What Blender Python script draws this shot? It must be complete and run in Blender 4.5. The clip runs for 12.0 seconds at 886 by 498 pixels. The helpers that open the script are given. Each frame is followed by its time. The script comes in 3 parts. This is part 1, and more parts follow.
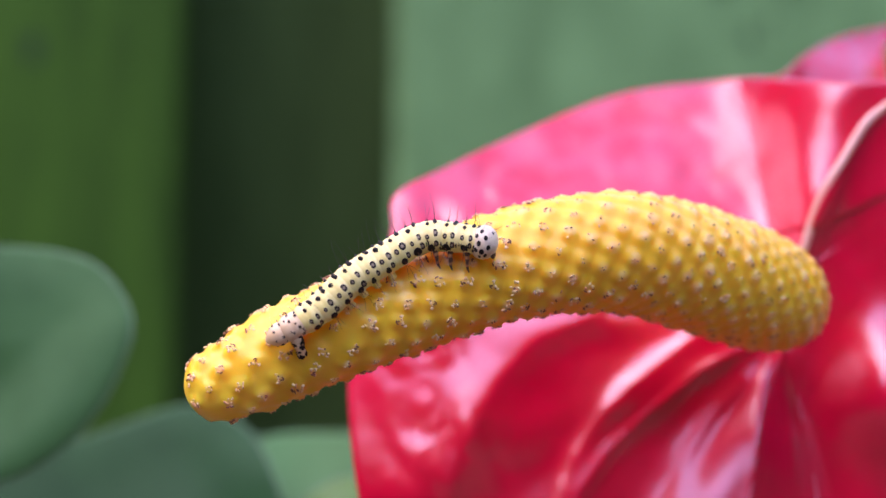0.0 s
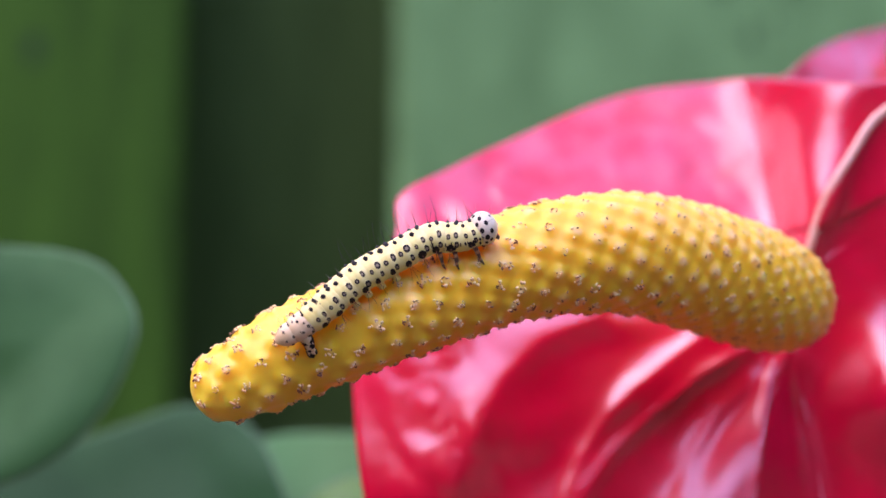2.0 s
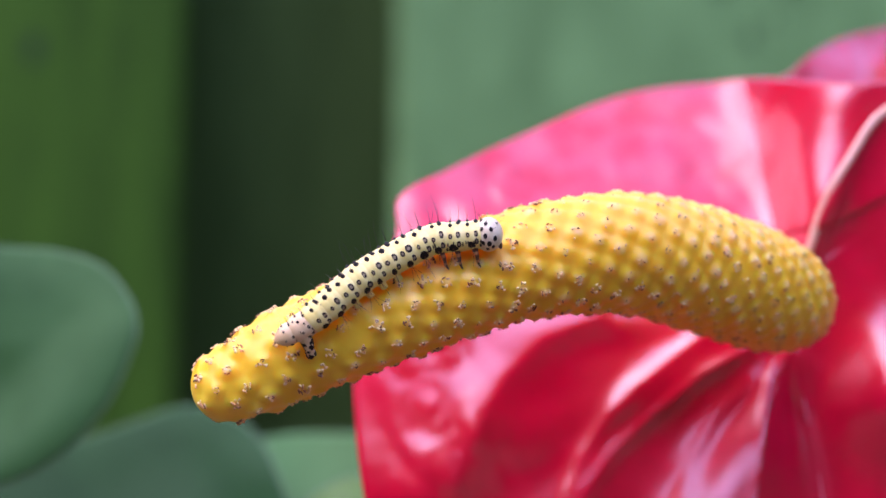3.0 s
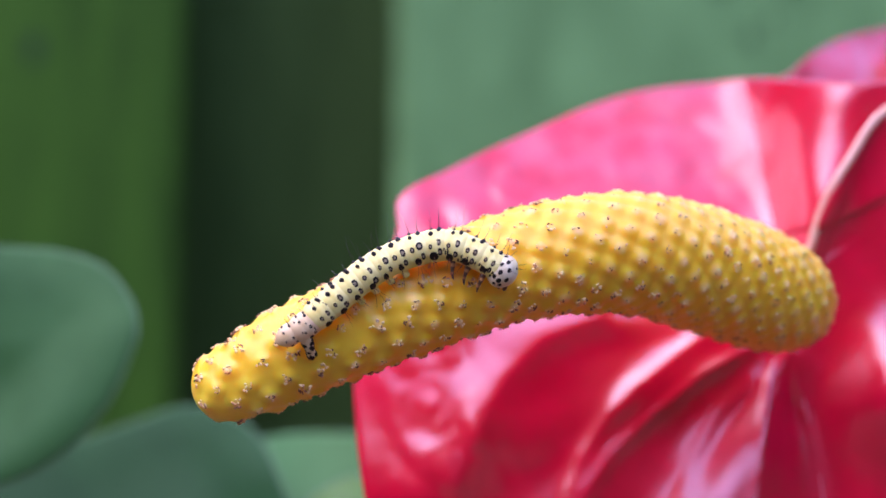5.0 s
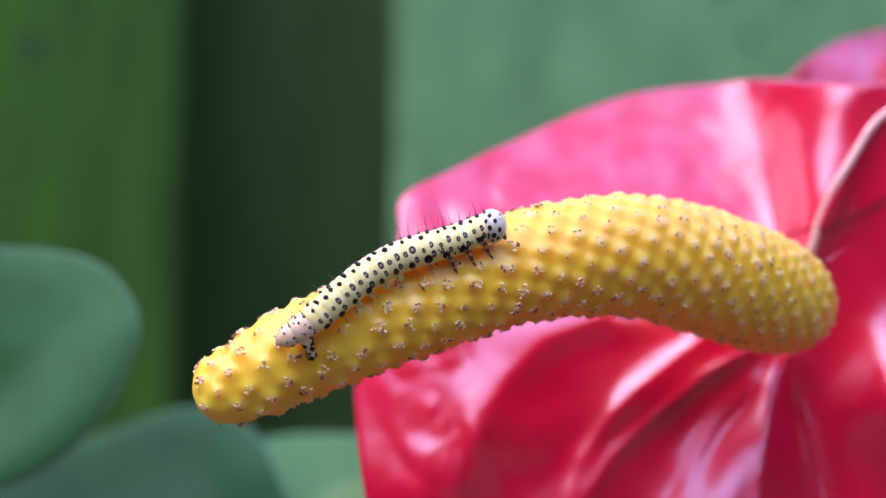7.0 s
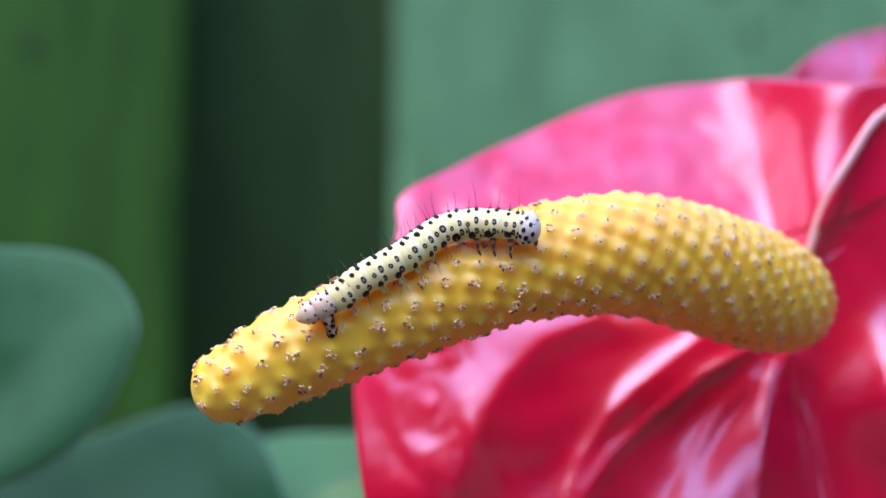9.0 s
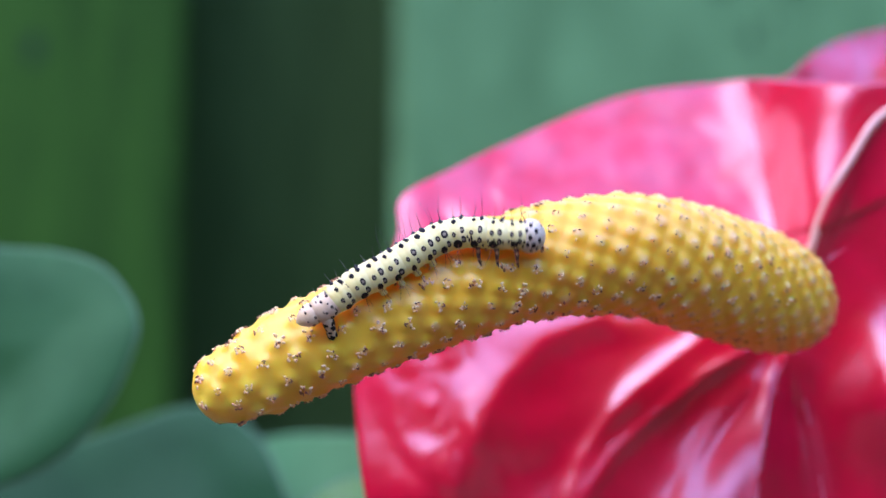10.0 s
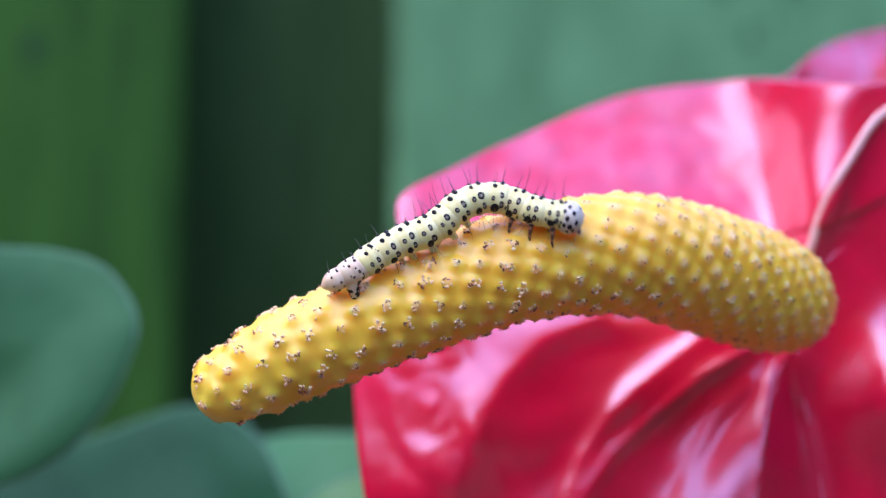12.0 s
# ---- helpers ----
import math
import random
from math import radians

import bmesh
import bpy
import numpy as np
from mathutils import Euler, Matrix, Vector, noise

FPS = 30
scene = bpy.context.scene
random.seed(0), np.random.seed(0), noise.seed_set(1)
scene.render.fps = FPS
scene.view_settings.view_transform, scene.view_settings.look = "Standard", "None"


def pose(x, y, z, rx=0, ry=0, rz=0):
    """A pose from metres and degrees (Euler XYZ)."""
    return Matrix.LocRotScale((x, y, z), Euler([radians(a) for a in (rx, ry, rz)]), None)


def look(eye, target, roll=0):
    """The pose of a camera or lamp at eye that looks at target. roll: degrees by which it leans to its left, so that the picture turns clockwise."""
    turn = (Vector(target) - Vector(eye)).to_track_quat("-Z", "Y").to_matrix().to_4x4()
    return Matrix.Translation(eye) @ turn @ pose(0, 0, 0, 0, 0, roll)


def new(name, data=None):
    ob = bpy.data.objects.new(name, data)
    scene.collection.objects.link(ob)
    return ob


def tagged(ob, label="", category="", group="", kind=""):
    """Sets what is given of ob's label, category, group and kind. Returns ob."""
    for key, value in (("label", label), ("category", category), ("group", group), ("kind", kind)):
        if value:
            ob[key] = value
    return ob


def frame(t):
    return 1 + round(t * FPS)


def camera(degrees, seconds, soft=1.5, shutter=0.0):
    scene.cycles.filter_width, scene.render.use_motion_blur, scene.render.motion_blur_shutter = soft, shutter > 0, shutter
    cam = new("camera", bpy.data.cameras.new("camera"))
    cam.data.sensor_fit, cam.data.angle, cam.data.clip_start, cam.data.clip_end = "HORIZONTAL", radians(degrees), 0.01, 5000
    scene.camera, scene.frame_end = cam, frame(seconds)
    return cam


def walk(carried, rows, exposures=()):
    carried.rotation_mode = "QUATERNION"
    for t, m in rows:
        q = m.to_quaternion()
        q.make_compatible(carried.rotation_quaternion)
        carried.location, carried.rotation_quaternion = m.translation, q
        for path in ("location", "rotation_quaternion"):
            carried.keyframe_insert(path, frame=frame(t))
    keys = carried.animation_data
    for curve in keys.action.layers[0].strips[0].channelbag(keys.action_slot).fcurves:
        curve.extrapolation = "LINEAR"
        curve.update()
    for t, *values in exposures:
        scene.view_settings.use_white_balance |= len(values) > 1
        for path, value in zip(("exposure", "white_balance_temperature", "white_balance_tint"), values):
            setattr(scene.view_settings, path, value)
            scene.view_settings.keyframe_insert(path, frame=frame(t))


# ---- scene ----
# A close view of a caterpillar crawling on the yellow spadix of a red anthurium.
# Lengths below are in millimetres from a point 0.4 m above the soil.
HIGH = 0.40
EYE = (0.0, -152.0, 0.0)


def mm(x, y, z):
    return Vector((x * 0.001, y * 0.001, z * 0.001 + HIGH))


def cam_at(right, up, pan, tilt):
    place = mm(EYE[0] + right, EYE[1], EYE[2] + up)
    return pose(place.x, place.y, place.z, 90 + tilt, 0, pan)


cam = camera(36, 12.0, soft=1.5, shutter=0.5)
cam.data.dof.use_dof = True
cam.data.dof.focus_distance = 0.1465
cam.data.dof.aperture_fstop = 12.0
walk(cam, [
    (0.0, cam_at(0.81, -0.19, 0.001, 0.009)),
    (0.5, cam_at(0.25, -0.04, -0.010, -0.002)),
    (1.0, cam_at(-0.03, 0.03, -0.019, -0.003)),
    (1.5, cam_at(0.08, -0.06, -0.001, -0.000)),
    (2.0, cam_at(0.15, -0.13, 0.011, 0.004)),
    (2.5, cam_at(-0.03, -0.07, -0.003, 0.005)),
    (3.0, cam_at(0.07, -0.09, 0.005, 0.006)),
    (5.0, cam_at(-0.00, -0.12, 0.000, 0.008)),
    (5.5, cam_at(-0.12, 0.10, -0.004, -0.008)),
    (6.0, cam_at(-0.12, 0.20, -0.004, -0.013)),
    (6.5, cam_at(-0.12, 0.23, -0.004, -0.013)),
    (7.0, cam_at(-0.11, 0.18, 0.001, -0.006)),
    (9.0, cam_at(0.06, 0.03, 0.007, -0.007)),
    (9.5, cam_at(-0.05, 0.13, 0.001, -0.010)),
    (10.0, cam_at(-0.10, 0.08, -0.003, -0.004)),
    (10.5, cam_at(-0.00, 0.00, 0.002, 0.000)),
    (11.0, cam_at(0.07, -0.08, 0.005, 0.007)),
    (11.5, cam_at(-0.00, 0.00, 0.000, 0.000)),
    (12.0, cam_at(-0.00, 0.00, 0.000, 0.000)),
], exposures=[(0.0, 2.4, 6950, 50), (2.5, 2.4, 6850, 49), (5.0, 2.4, 6500, 45), (7.0, 2.4, 6220, 43), (9.5, 2.4, 5750, 39), (12.0, 2.4, 5600, 38)])

# ---- world and light ----
world = bpy.data.worlds.new("sky")
scene.world = world
world.use_nodes = True
sky = world.node_tree.nodes.new("ShaderNodeTexSky")
sky.sky_type = "NISHITA"
sky.sun_disc = False
sky.sun_elevation = radians(62)
sky.sun_rotation = radians(200)
sky.dust_density = 0.5
sky.ozone_density = 3.5
background = world.node_tree.nodes["Background"]
background.inputs["Strength"].default_value = 0.15
world.node_tree.links.new(sky.outputs["Color"], background.inputs["Color"])
sun = new("sun", bpy.data.lights.new("sun", "SUN"))
sun.data.energy = 0.65
sun.data.angle = radians(68)
sun.data.color = (1.0, 0.89, 0.77)
sun.matrix_world = look((-1.8, -0.5, 3.0), (0, 0, 0.4))


# ---- materials ----
def surface(name, low, high, scale, rough=0.5, spec=0.5, coat=0.0, sss=0.0, fine=6.0, bump=0.1, depth=0.0002, stretch=(1, 1, 1), random_tone=False):
    """A principled material whose colour wanders between two tones at two scales, with fine relief."""
    m = bpy.data.materials.new(name)
    m.use_nodes = True
    nt = m.node_tree
    p = nt.nodes["Principled BSDF"]
    p.inputs["Roughness"].default_value = rough
    p.inputs["Specular IOR Level"].default_value = spec
    p.inputs["Coat Weight"].default_value = coat
    p.inputs["Coat Roughness"].default_value = rough * 0.68
    p.inputs["Subsurface Weight"].default_value = sss
    p.inputs["Subsurface Radius"].default_value = (1.0, 0.55, 0.18)
    p.inputs["Subsurface Scale"].default_value = 0.0032
    tc = nt.nodes.new("ShaderNodeTexCoord")
    mp = nt.nodes.new("ShaderNodeMapping")
    mp.inputs["Scale"].default_value = stretch
    nt.links.new(tc.outputs["Object"], mp.inputs["Vector"])
    big, small = nt.nodes.new("ShaderNodeTexNoise"), nt.nodes.new("ShaderNodeTexNoise")
    big.inputs["Scale"].default_value, small.inputs["Scale"].default_value = scale, scale * fine
    big.inputs["Detail"].default_value, small.inputs["Detail"].default_value = 2.0, 4.0
    add = nt.nodes.new("ShaderNodeMath")
    add.operation = "MULTIPLY_ADD"
    add.inputs[1].default_value = 0.35
    ramp = nt.nodes.new("ShaderNodeValToRGB")
    ramp.color_ramp.elements[0].position, ramp.color_ramp.elements[1].position = 0.45, 0.9
    ramp.color_ramp.elements[0].color, ramp.color_ramp.elements[1].color = (*low, 1), (*high, 1)
    for n in (big, small):
        nt.links.new(mp.outputs["Vector"], n.inputs["Vector"])
    nt.links.new(small.outputs["Fac"], add.inputs[0])
    nt.links.new(big.outputs["Fac"], add.inputs[2])
    nt.links.new(add.outputs[0], ramp.inputs["Fac"])
    nt.links.new(ramp.outputs["Color"], p.inputs["Base Color"])
    bp = nt.nodes.new("ShaderNodeBump")
    bp.inputs["Strength"].default_value, bp.inputs["Distance"].default_value = bump, depth
    nt.links.new(small.outputs["Fac"], bp.inputs["Height"])
    nt.links.new(bp.outputs["Normal"], p.inputs["Normal"])
    return m


M_SPATHE = surface("glossy red spathe", (0.55, 0.002, 0.020), (0.70, 0.004, 0.034), 60, rough=0.33, spec=0.2, coat=0.8, bump=0.3, depth=0.0003)


def uneven_gloss(m, scale, least, most, ior):
    """Let the coat of a waxy surface come and go in soft patches."""
    nt = m.node_tree
    p = nt.nodes["Principled BSDF"]
    p.inputs["Coat IOR"].default_value = ior
    tc, patches, span = nt.nodes.new("ShaderNodeTexCoord"), nt.nodes.new("ShaderNodeTexNoise"), nt.nodes.new("ShaderNodeMapRange")
    patches.inputs["Scale"].default_value, patches.inputs["Detail"].default_value = scale, 3.0
    span.inputs["From Min"].default_value, span.inputs["From Max"].default_value = 0.36, 0.58
    span.inputs["To Min"].default_value, span.inputs["To Max"].default_value = least, most
    nt.links.new(tc.outputs["Object"], patches.inputs["Vector"])
    nt.links.new(patches.outputs["Fac"], span.inputs["Value"])
    nt.links.new(span.outputs["Result"], p.inputs["Coat Weight"])


uneven_gloss(M_SPATHE, 130, 0.5, 1.0, 1.95)
M_VEIN = surface("pale pink vein", (0.62, 0.10, 0.14), (0.74, 0.20, 0.25), 200, rough=0.3, spec=0.8)
M_MARGIN = surface("tan spathe margin", (0.66, 0.28, 0.20), (0.76, 0.44, 0.34), 150, rough=0.4)
M_SPADIX = surface("yellow spadix", (0.86, 0.57, 0.020), (0.93, 0.76, 0.06), 110, rough=0.36, spec=0.5, sss=0.8, bump=0.3, depth=0.0001)


def spadix_tissue(m):
    """Pale pinkish tissue on the crown of each floret, and a greener, duller flesh towards the stalk."""
    nt = m.node_tree
    p = nt.nodes["Principled BSDF"]
    flesh = p.inputs["Base Color"].links[0].from_socket
    tc, xyz, span = nt.nodes.new("ShaderNodeTexCoord"), nt.nodes.new("ShaderNodeSeparateXYZ"), nt.nodes.new("ShaderNodeMapRange")
    span.inputs["From Min"].default_value, span.inputs["From Max"].default_value = -0.035, 0.0
    span.inputs["To Max"].default_value = 0.85
    nt.links.new(tc.outputs["Object"], xyz.inputs["Vector"])
    nt.links.new(xyz.outputs["X"], span.inputs["Value"])
    old = nt.nodes.new("ShaderNodeMix")
    old.data_type = "RGBA"
    old.inputs[7].default_value = (0.88, 0.50, 0.02, 1)
    nt.links.new(span.outputs["Result"], old.inputs[0])
    nt.links.new(flesh, old.inputs[6])
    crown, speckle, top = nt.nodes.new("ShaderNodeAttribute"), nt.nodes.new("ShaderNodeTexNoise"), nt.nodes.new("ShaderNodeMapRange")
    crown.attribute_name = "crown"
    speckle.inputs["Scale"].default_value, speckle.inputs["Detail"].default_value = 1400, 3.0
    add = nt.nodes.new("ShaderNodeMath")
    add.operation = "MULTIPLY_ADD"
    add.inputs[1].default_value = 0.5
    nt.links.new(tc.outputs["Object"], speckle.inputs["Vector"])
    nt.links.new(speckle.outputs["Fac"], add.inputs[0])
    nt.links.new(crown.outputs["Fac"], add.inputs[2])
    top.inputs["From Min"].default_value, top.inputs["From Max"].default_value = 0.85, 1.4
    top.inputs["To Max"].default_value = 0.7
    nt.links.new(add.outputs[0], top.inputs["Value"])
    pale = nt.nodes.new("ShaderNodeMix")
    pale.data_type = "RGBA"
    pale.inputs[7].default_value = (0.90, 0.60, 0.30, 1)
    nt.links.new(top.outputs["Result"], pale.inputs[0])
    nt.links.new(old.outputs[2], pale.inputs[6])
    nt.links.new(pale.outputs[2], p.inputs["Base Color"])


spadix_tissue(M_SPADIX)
M_CROWN = surface("pale floret crown", (0.88, 0.57, 0.18), (0.91, 0.66, 0.30), 900, rough=0.5, sss=0.1)
M_CROWN_WORN = surface("worn pinkish floret crown", (0.84, 0.55, 0.20), (0.90, 0.67, 0.31), 900, rough=0.5, sss=0.1)
M_TAN = surface("tan floret lobes", (0.66, 0.33, 0.12), (0.76, 0.44, 0.19), 900, rough=0.55)
M_DOT = surface("brown floret tips", (0.13, 0.045, 0.016), (0.34, 0.14, 0.05), 1500, rough=0.6)
M_SKIN = surface("cream caterpillar skin", (0.74, 0.63, 0.15), (0.86, 0.80, 0.34), 420, rough=0.4, sss=0.12, bump=0.3, depth=0.0001)
M_PALE = surface("pinkish white skin", (0.70, 0.50, 0.25), (0.80, 0.63, 0.37), 500, rough=0.4, sss=0.12, bump=0.3, depth=0.0001)
M_HEAD = surface("white head capsule", (0.62, 0.53, 0.33), (0.84, 0.76, 0.53), 700, rough=0.3, sss=0.05, bump=0.15, depth=0.0001)
M_BLACK = surface("black tubercle", (0.004, 0.0035, 0.003), (0.012, 0.01, 0.008), 900, rough=0.55, spec=0.25)
M_EYESPOT = surface("grey brown spot centre", (0.20, 0.16, 0.09), (0.34, 0.28, 0.17), 900, rough=0.5)
M_LEG = surface("dark leg", (0.03, 0.012, 0.006), (0.11, 0.045, 0.02), 900, rough=0.4)
M_LEG_PALE = surface("amber leg joint", (0.30, 0.13, 0.04), (0.45, 0.22, 0.08), 900, rough=0.4)
M_HAIR = surface("dark bristle", (0.015, 0.011, 0.01), (0.03, 0.02, 0.016), 900, rough=0.5)
M_AMBER = surface("amber bristle", (0.05, 0.012, 0.002), (0.16, 0.05, 0.008), 900, rough=0.5)
M_WHITEHAIR = surface("pale bristle", (0.18, 0.17, 0.14), (0.3, 0.29, 0.25), 900, rough=0.5)
M_LEAF = surface("dark glossy leaf", (0.021, 0.084, 0.023), (0.040, 0.140, 0.042), 25, rough=0.48, spec=0.08, bump=0.2)
M_LEAF_BLUE = surface("bluish green leaf", (0.010, 0.058, 0.018), (0.020, 0.090, 0.029), 25, rough=0.5, spec=0.08, bump=0.2)
M_LEAF_MID = surface("mid green leaf", (0.038, 0.13, 0.036), (0.06, 0.18, 0.058), 25, rough=0.5, spec=0.1, bump=0.2)
M_LEAF_LIME = surface("lime green leaf", (0.03, 0.15, 0.004), (0.06, 0.22, 0.008), 25, rough=0.45, bump=0.2)
M_RIB = surface("pale leaf rib", (0.035, 0.11, 0.035), (0.06, 0.16, 0.055), 60, rough=0.5)
M_BANANA_L = surface("deep green banana leaf", (0.016, 0.058, 0.006), (0.030, 0.100, 0.010), 14, rough=0.7, spec=0.06, bump=0.3, depth=0.002, stretch=(3, 1, 0.4))
# Shade between the two outer leaves is put into this duller, darker green.
M_BANANA_M = surface("banana leaf green with shade in it", (0.023, 0.054, 0.012), (0.036, 0.080, 0.019), 14, rough=0.75, spec=0.06, bump=0.3, depth=0.002, stretch=(3, 1, 0.4))
M_BANANA_R = surface("pale green banana leaf", (0.055, 0.150, 0.042), (0.100, 0.245, 0.078), 12, rough=0.6, spec=0.15, bump=0.3, depth=0.002, stretch=(2, 1, 0.6))
M_BLEMISH = surface("leaf blemish", (0.014, 0.035, 0.014), (0.02, 0.05, 0.02), 40, rough=0.8, spec=0.05)
M_STALK = surface("green stalk", (0.05, 0.14, 0.03), (0.09, 0.20, 0.05), 60, rough=0.45)
M_SOIL = surface("brown garden soil", (0.09, 0.062, 0.038), (0.15, 0.108, 0.068), 12, rough=0.95, bump=1.0, depth=0.02)
M_HEDGE = surface("dense green hedge", (0.015, 0.04, 0.012), (0.06, 0.12, 0.04), 6, rough=0.7, bump=1.0, depth=0.08)


# ---- tools for building ----
def part(name, verts, faces, materials, parent=None, label="", smooth=True):
    """One mesh object from points in metres, under a thing or a part."""
    me = bpy.data.meshes.new(name)
    me.from_pydata([tuple(v) for v in verts], [], faces)
    for m in materials if isinstance(materials, (list, tuple)) else [materials]:
        me.materials.append(m)
    if smooth:
        me.polygons.foreach_set("use_smooth", [True] * len(me.polygons))
    me.update()
    ob = new(name, me)
    if parent:
        ob.parent = parent
        ob.matrix_parent_inverse = Matrix.Translation(parent.location).inverted()
    if label:
        tagged(ob, label)
    return ob


def spline(points, n, closed=False):
    """n points along a Catmull-Rom curve, evenly by index."""
    p = np.array(points, float)
    k = len(p)
    out = []
    for i in range(n):
        t = i / n * k if closed else i / (n - 1) * (k - 1)
        a = int(t) if closed else min(int(t), k - 2)
        f = t - a
        q = [p[(a + j) % k] if closed else p[min(max(a + j, 0), k - 1)] for j in (-1, 0, 1, 2)]
        out.append(0.5 * (2 * q[1] + (q[2] - q[0]) * f + (2 * q[0] - 5 * q[1] + 4 * q[2] - q[3]) * f * f + (3 * q[1] - q[0] - 3 * q[2] + q[3]) * f ** 3))
    return np.array(out)


def tube(path, radii, sides=8):
    """Points (mm) and faces of a tube along a path."""
    path = np.array(path, float)
    verts, faces = [], []
    tan = np.gradient(path, axis=0)
    for i, (c, t) in enumerate(zip(path, tan)):
        t = Vector(t).normalized()
        a = t.orthogonal().normalized() if i == 0 else (a - t * a.dot(t)).normalized()
        b = t.cross(a)
        for k in range(sides):
            w = 2 * math.pi * k / sides
            verts.append(Vector(c) + (a * math.cos(w) + b * math.sin(w)) * radii[i])
    for i in range(len(path) - 1):
        for k in range(sides):
            q = (k + 1) % sides
            faces.append((i * sides + k, i * sides + q, (i + 1) * sides + q, (i + 1) * sides + k))
    faces.append(tuple(range(sides))[::-1])
    faces.append(tuple(range((len(path) - 1) * sides, len(path) * sides)))
    return verts, faces


def to_metres(verts):
    return [mm(*v) for v in verts]


def blade(base, edge, relief, around=200, radial=50, closed=True):
    """A leaf-like sheet fanned out from its base to its edge; relief lifts it towards -y. Returns points (mm), faces and the rim."""
    rim = spline(edge, around, closed)
    base = np.array(base, float)
    verts, faces = [], []
    for j in range(radial + 1):
        u = j / radial
        for i in range(around):
            v = base + (rim[i] - base) * (0.02 + 0.98 * u)
            v[1] -= relief(v[0], v[2], u, i / around)
            verts.append(v)
    last = around if closed else around - 1
    for j in range(radial):
        for i in range(last):
            q = (i + 1) % around
            faces.append((j * around + i, j * around + q, (j + 1) * around + q, (j + 1) * around + i))
    return verts, faces, verts[-around:]


def thicken(ob, t):
    mod = ob.modifiers.new("thickness", "SOLIDIFY")
    mod.thickness, mod.offset = t * 0.001, 0.0
    return ob


def thing(name, x, y, z, label, category, group=""):
    ob = new(name)
    ob.empty_display_size = 0.01
    ob.location = mm(x, y, z)
    return tagged(ob, label, category, group)


def smooth01(x, a, b):
    t = min(1, max(0, (x - a) / (b - a)))
    return t * t * (3 - 2 * t)


# ---- ground, and an unseen hedge added around ----
def make_ground():
    n, verts, faces = 60, [Vector((0, 0, 0))], []
    rings = [0.4, 0.8, 1.5, 3, 8, 40]
    for r in rings:
        for k in range(n):
            w = 2 * math.pi * k / n
            verts.append(Vector((r * math.cos(w), r * math.sin(w), 0.01 * noise.noise((r * math.cos(w) * 3, r * math.sin(w) * 3, 0)))))
    for k in range(n):
        faces.append((0, 1 + k, 1 + (k + 1) % n))
    for j in range(len(rings) - 1):
        for k in range(n):
            a, b = 1 + j * n + k, 1 + j * n + (k + 1) % n
            faces.append((a, a + n, b + n, b))
    tagged(part("ground", verts, faces, M_SOIL), "bare brown garden soil under the plants", "ground", kind="structure")


# Out of view: added to hold back low sky light and darken reflections.
def make_unseen_hedge():
    n, m, verts, faces = 160, 40, [], []
    for j in range(m + 1):
        for k in range(n):
            w = 2 * math.pi * k / n
            z = 1.8 * j / m
            r = 2.6 + 0.25 * noise.fractal((3 * math.cos(w) * 2, 3 * math.sin(w) * 2, z * 2), 0.8, 2.0, 4)
            verts.append(Vector((r * math.cos(w), r * math.sin(w), z - 0.05 + 0.3 * (j == m) * noise.noise((w * 9, 0, 3)))))
    for j in range(m):
        for k in range(n):
            a, b = j * n + k, j * n + (k + 1) % n
            faces.append((a, b, b + n, a + n))
    tagged(part("backdrop", verts, faces, M_HEDGE), "unseen green hedge ring added to block the low sky", "hedge", kind="structure")


make_ground()
make_unseen_hedge()


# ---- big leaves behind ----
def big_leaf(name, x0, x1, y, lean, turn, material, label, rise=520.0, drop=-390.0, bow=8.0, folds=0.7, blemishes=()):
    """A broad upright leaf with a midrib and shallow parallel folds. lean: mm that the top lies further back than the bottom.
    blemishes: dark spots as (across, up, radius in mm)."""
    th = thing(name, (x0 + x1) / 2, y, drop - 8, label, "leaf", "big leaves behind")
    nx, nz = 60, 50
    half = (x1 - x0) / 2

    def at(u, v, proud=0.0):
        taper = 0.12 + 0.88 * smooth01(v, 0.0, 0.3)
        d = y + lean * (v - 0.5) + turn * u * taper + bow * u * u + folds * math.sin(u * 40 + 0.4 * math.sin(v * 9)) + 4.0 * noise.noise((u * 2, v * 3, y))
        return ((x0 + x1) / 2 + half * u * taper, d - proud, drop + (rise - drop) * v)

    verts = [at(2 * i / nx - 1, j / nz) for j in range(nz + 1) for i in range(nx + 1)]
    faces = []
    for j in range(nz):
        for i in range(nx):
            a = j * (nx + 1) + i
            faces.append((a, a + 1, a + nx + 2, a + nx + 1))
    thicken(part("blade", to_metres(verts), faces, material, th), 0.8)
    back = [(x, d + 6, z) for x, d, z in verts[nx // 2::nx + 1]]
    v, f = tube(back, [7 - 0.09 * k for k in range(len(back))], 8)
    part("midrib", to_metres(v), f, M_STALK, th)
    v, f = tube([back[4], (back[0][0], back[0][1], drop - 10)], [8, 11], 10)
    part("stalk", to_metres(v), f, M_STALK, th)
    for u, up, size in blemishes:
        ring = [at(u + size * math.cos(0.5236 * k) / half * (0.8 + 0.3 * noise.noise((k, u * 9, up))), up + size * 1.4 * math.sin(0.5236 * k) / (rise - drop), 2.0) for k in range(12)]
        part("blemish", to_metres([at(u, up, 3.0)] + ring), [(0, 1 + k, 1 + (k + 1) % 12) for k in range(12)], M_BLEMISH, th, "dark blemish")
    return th


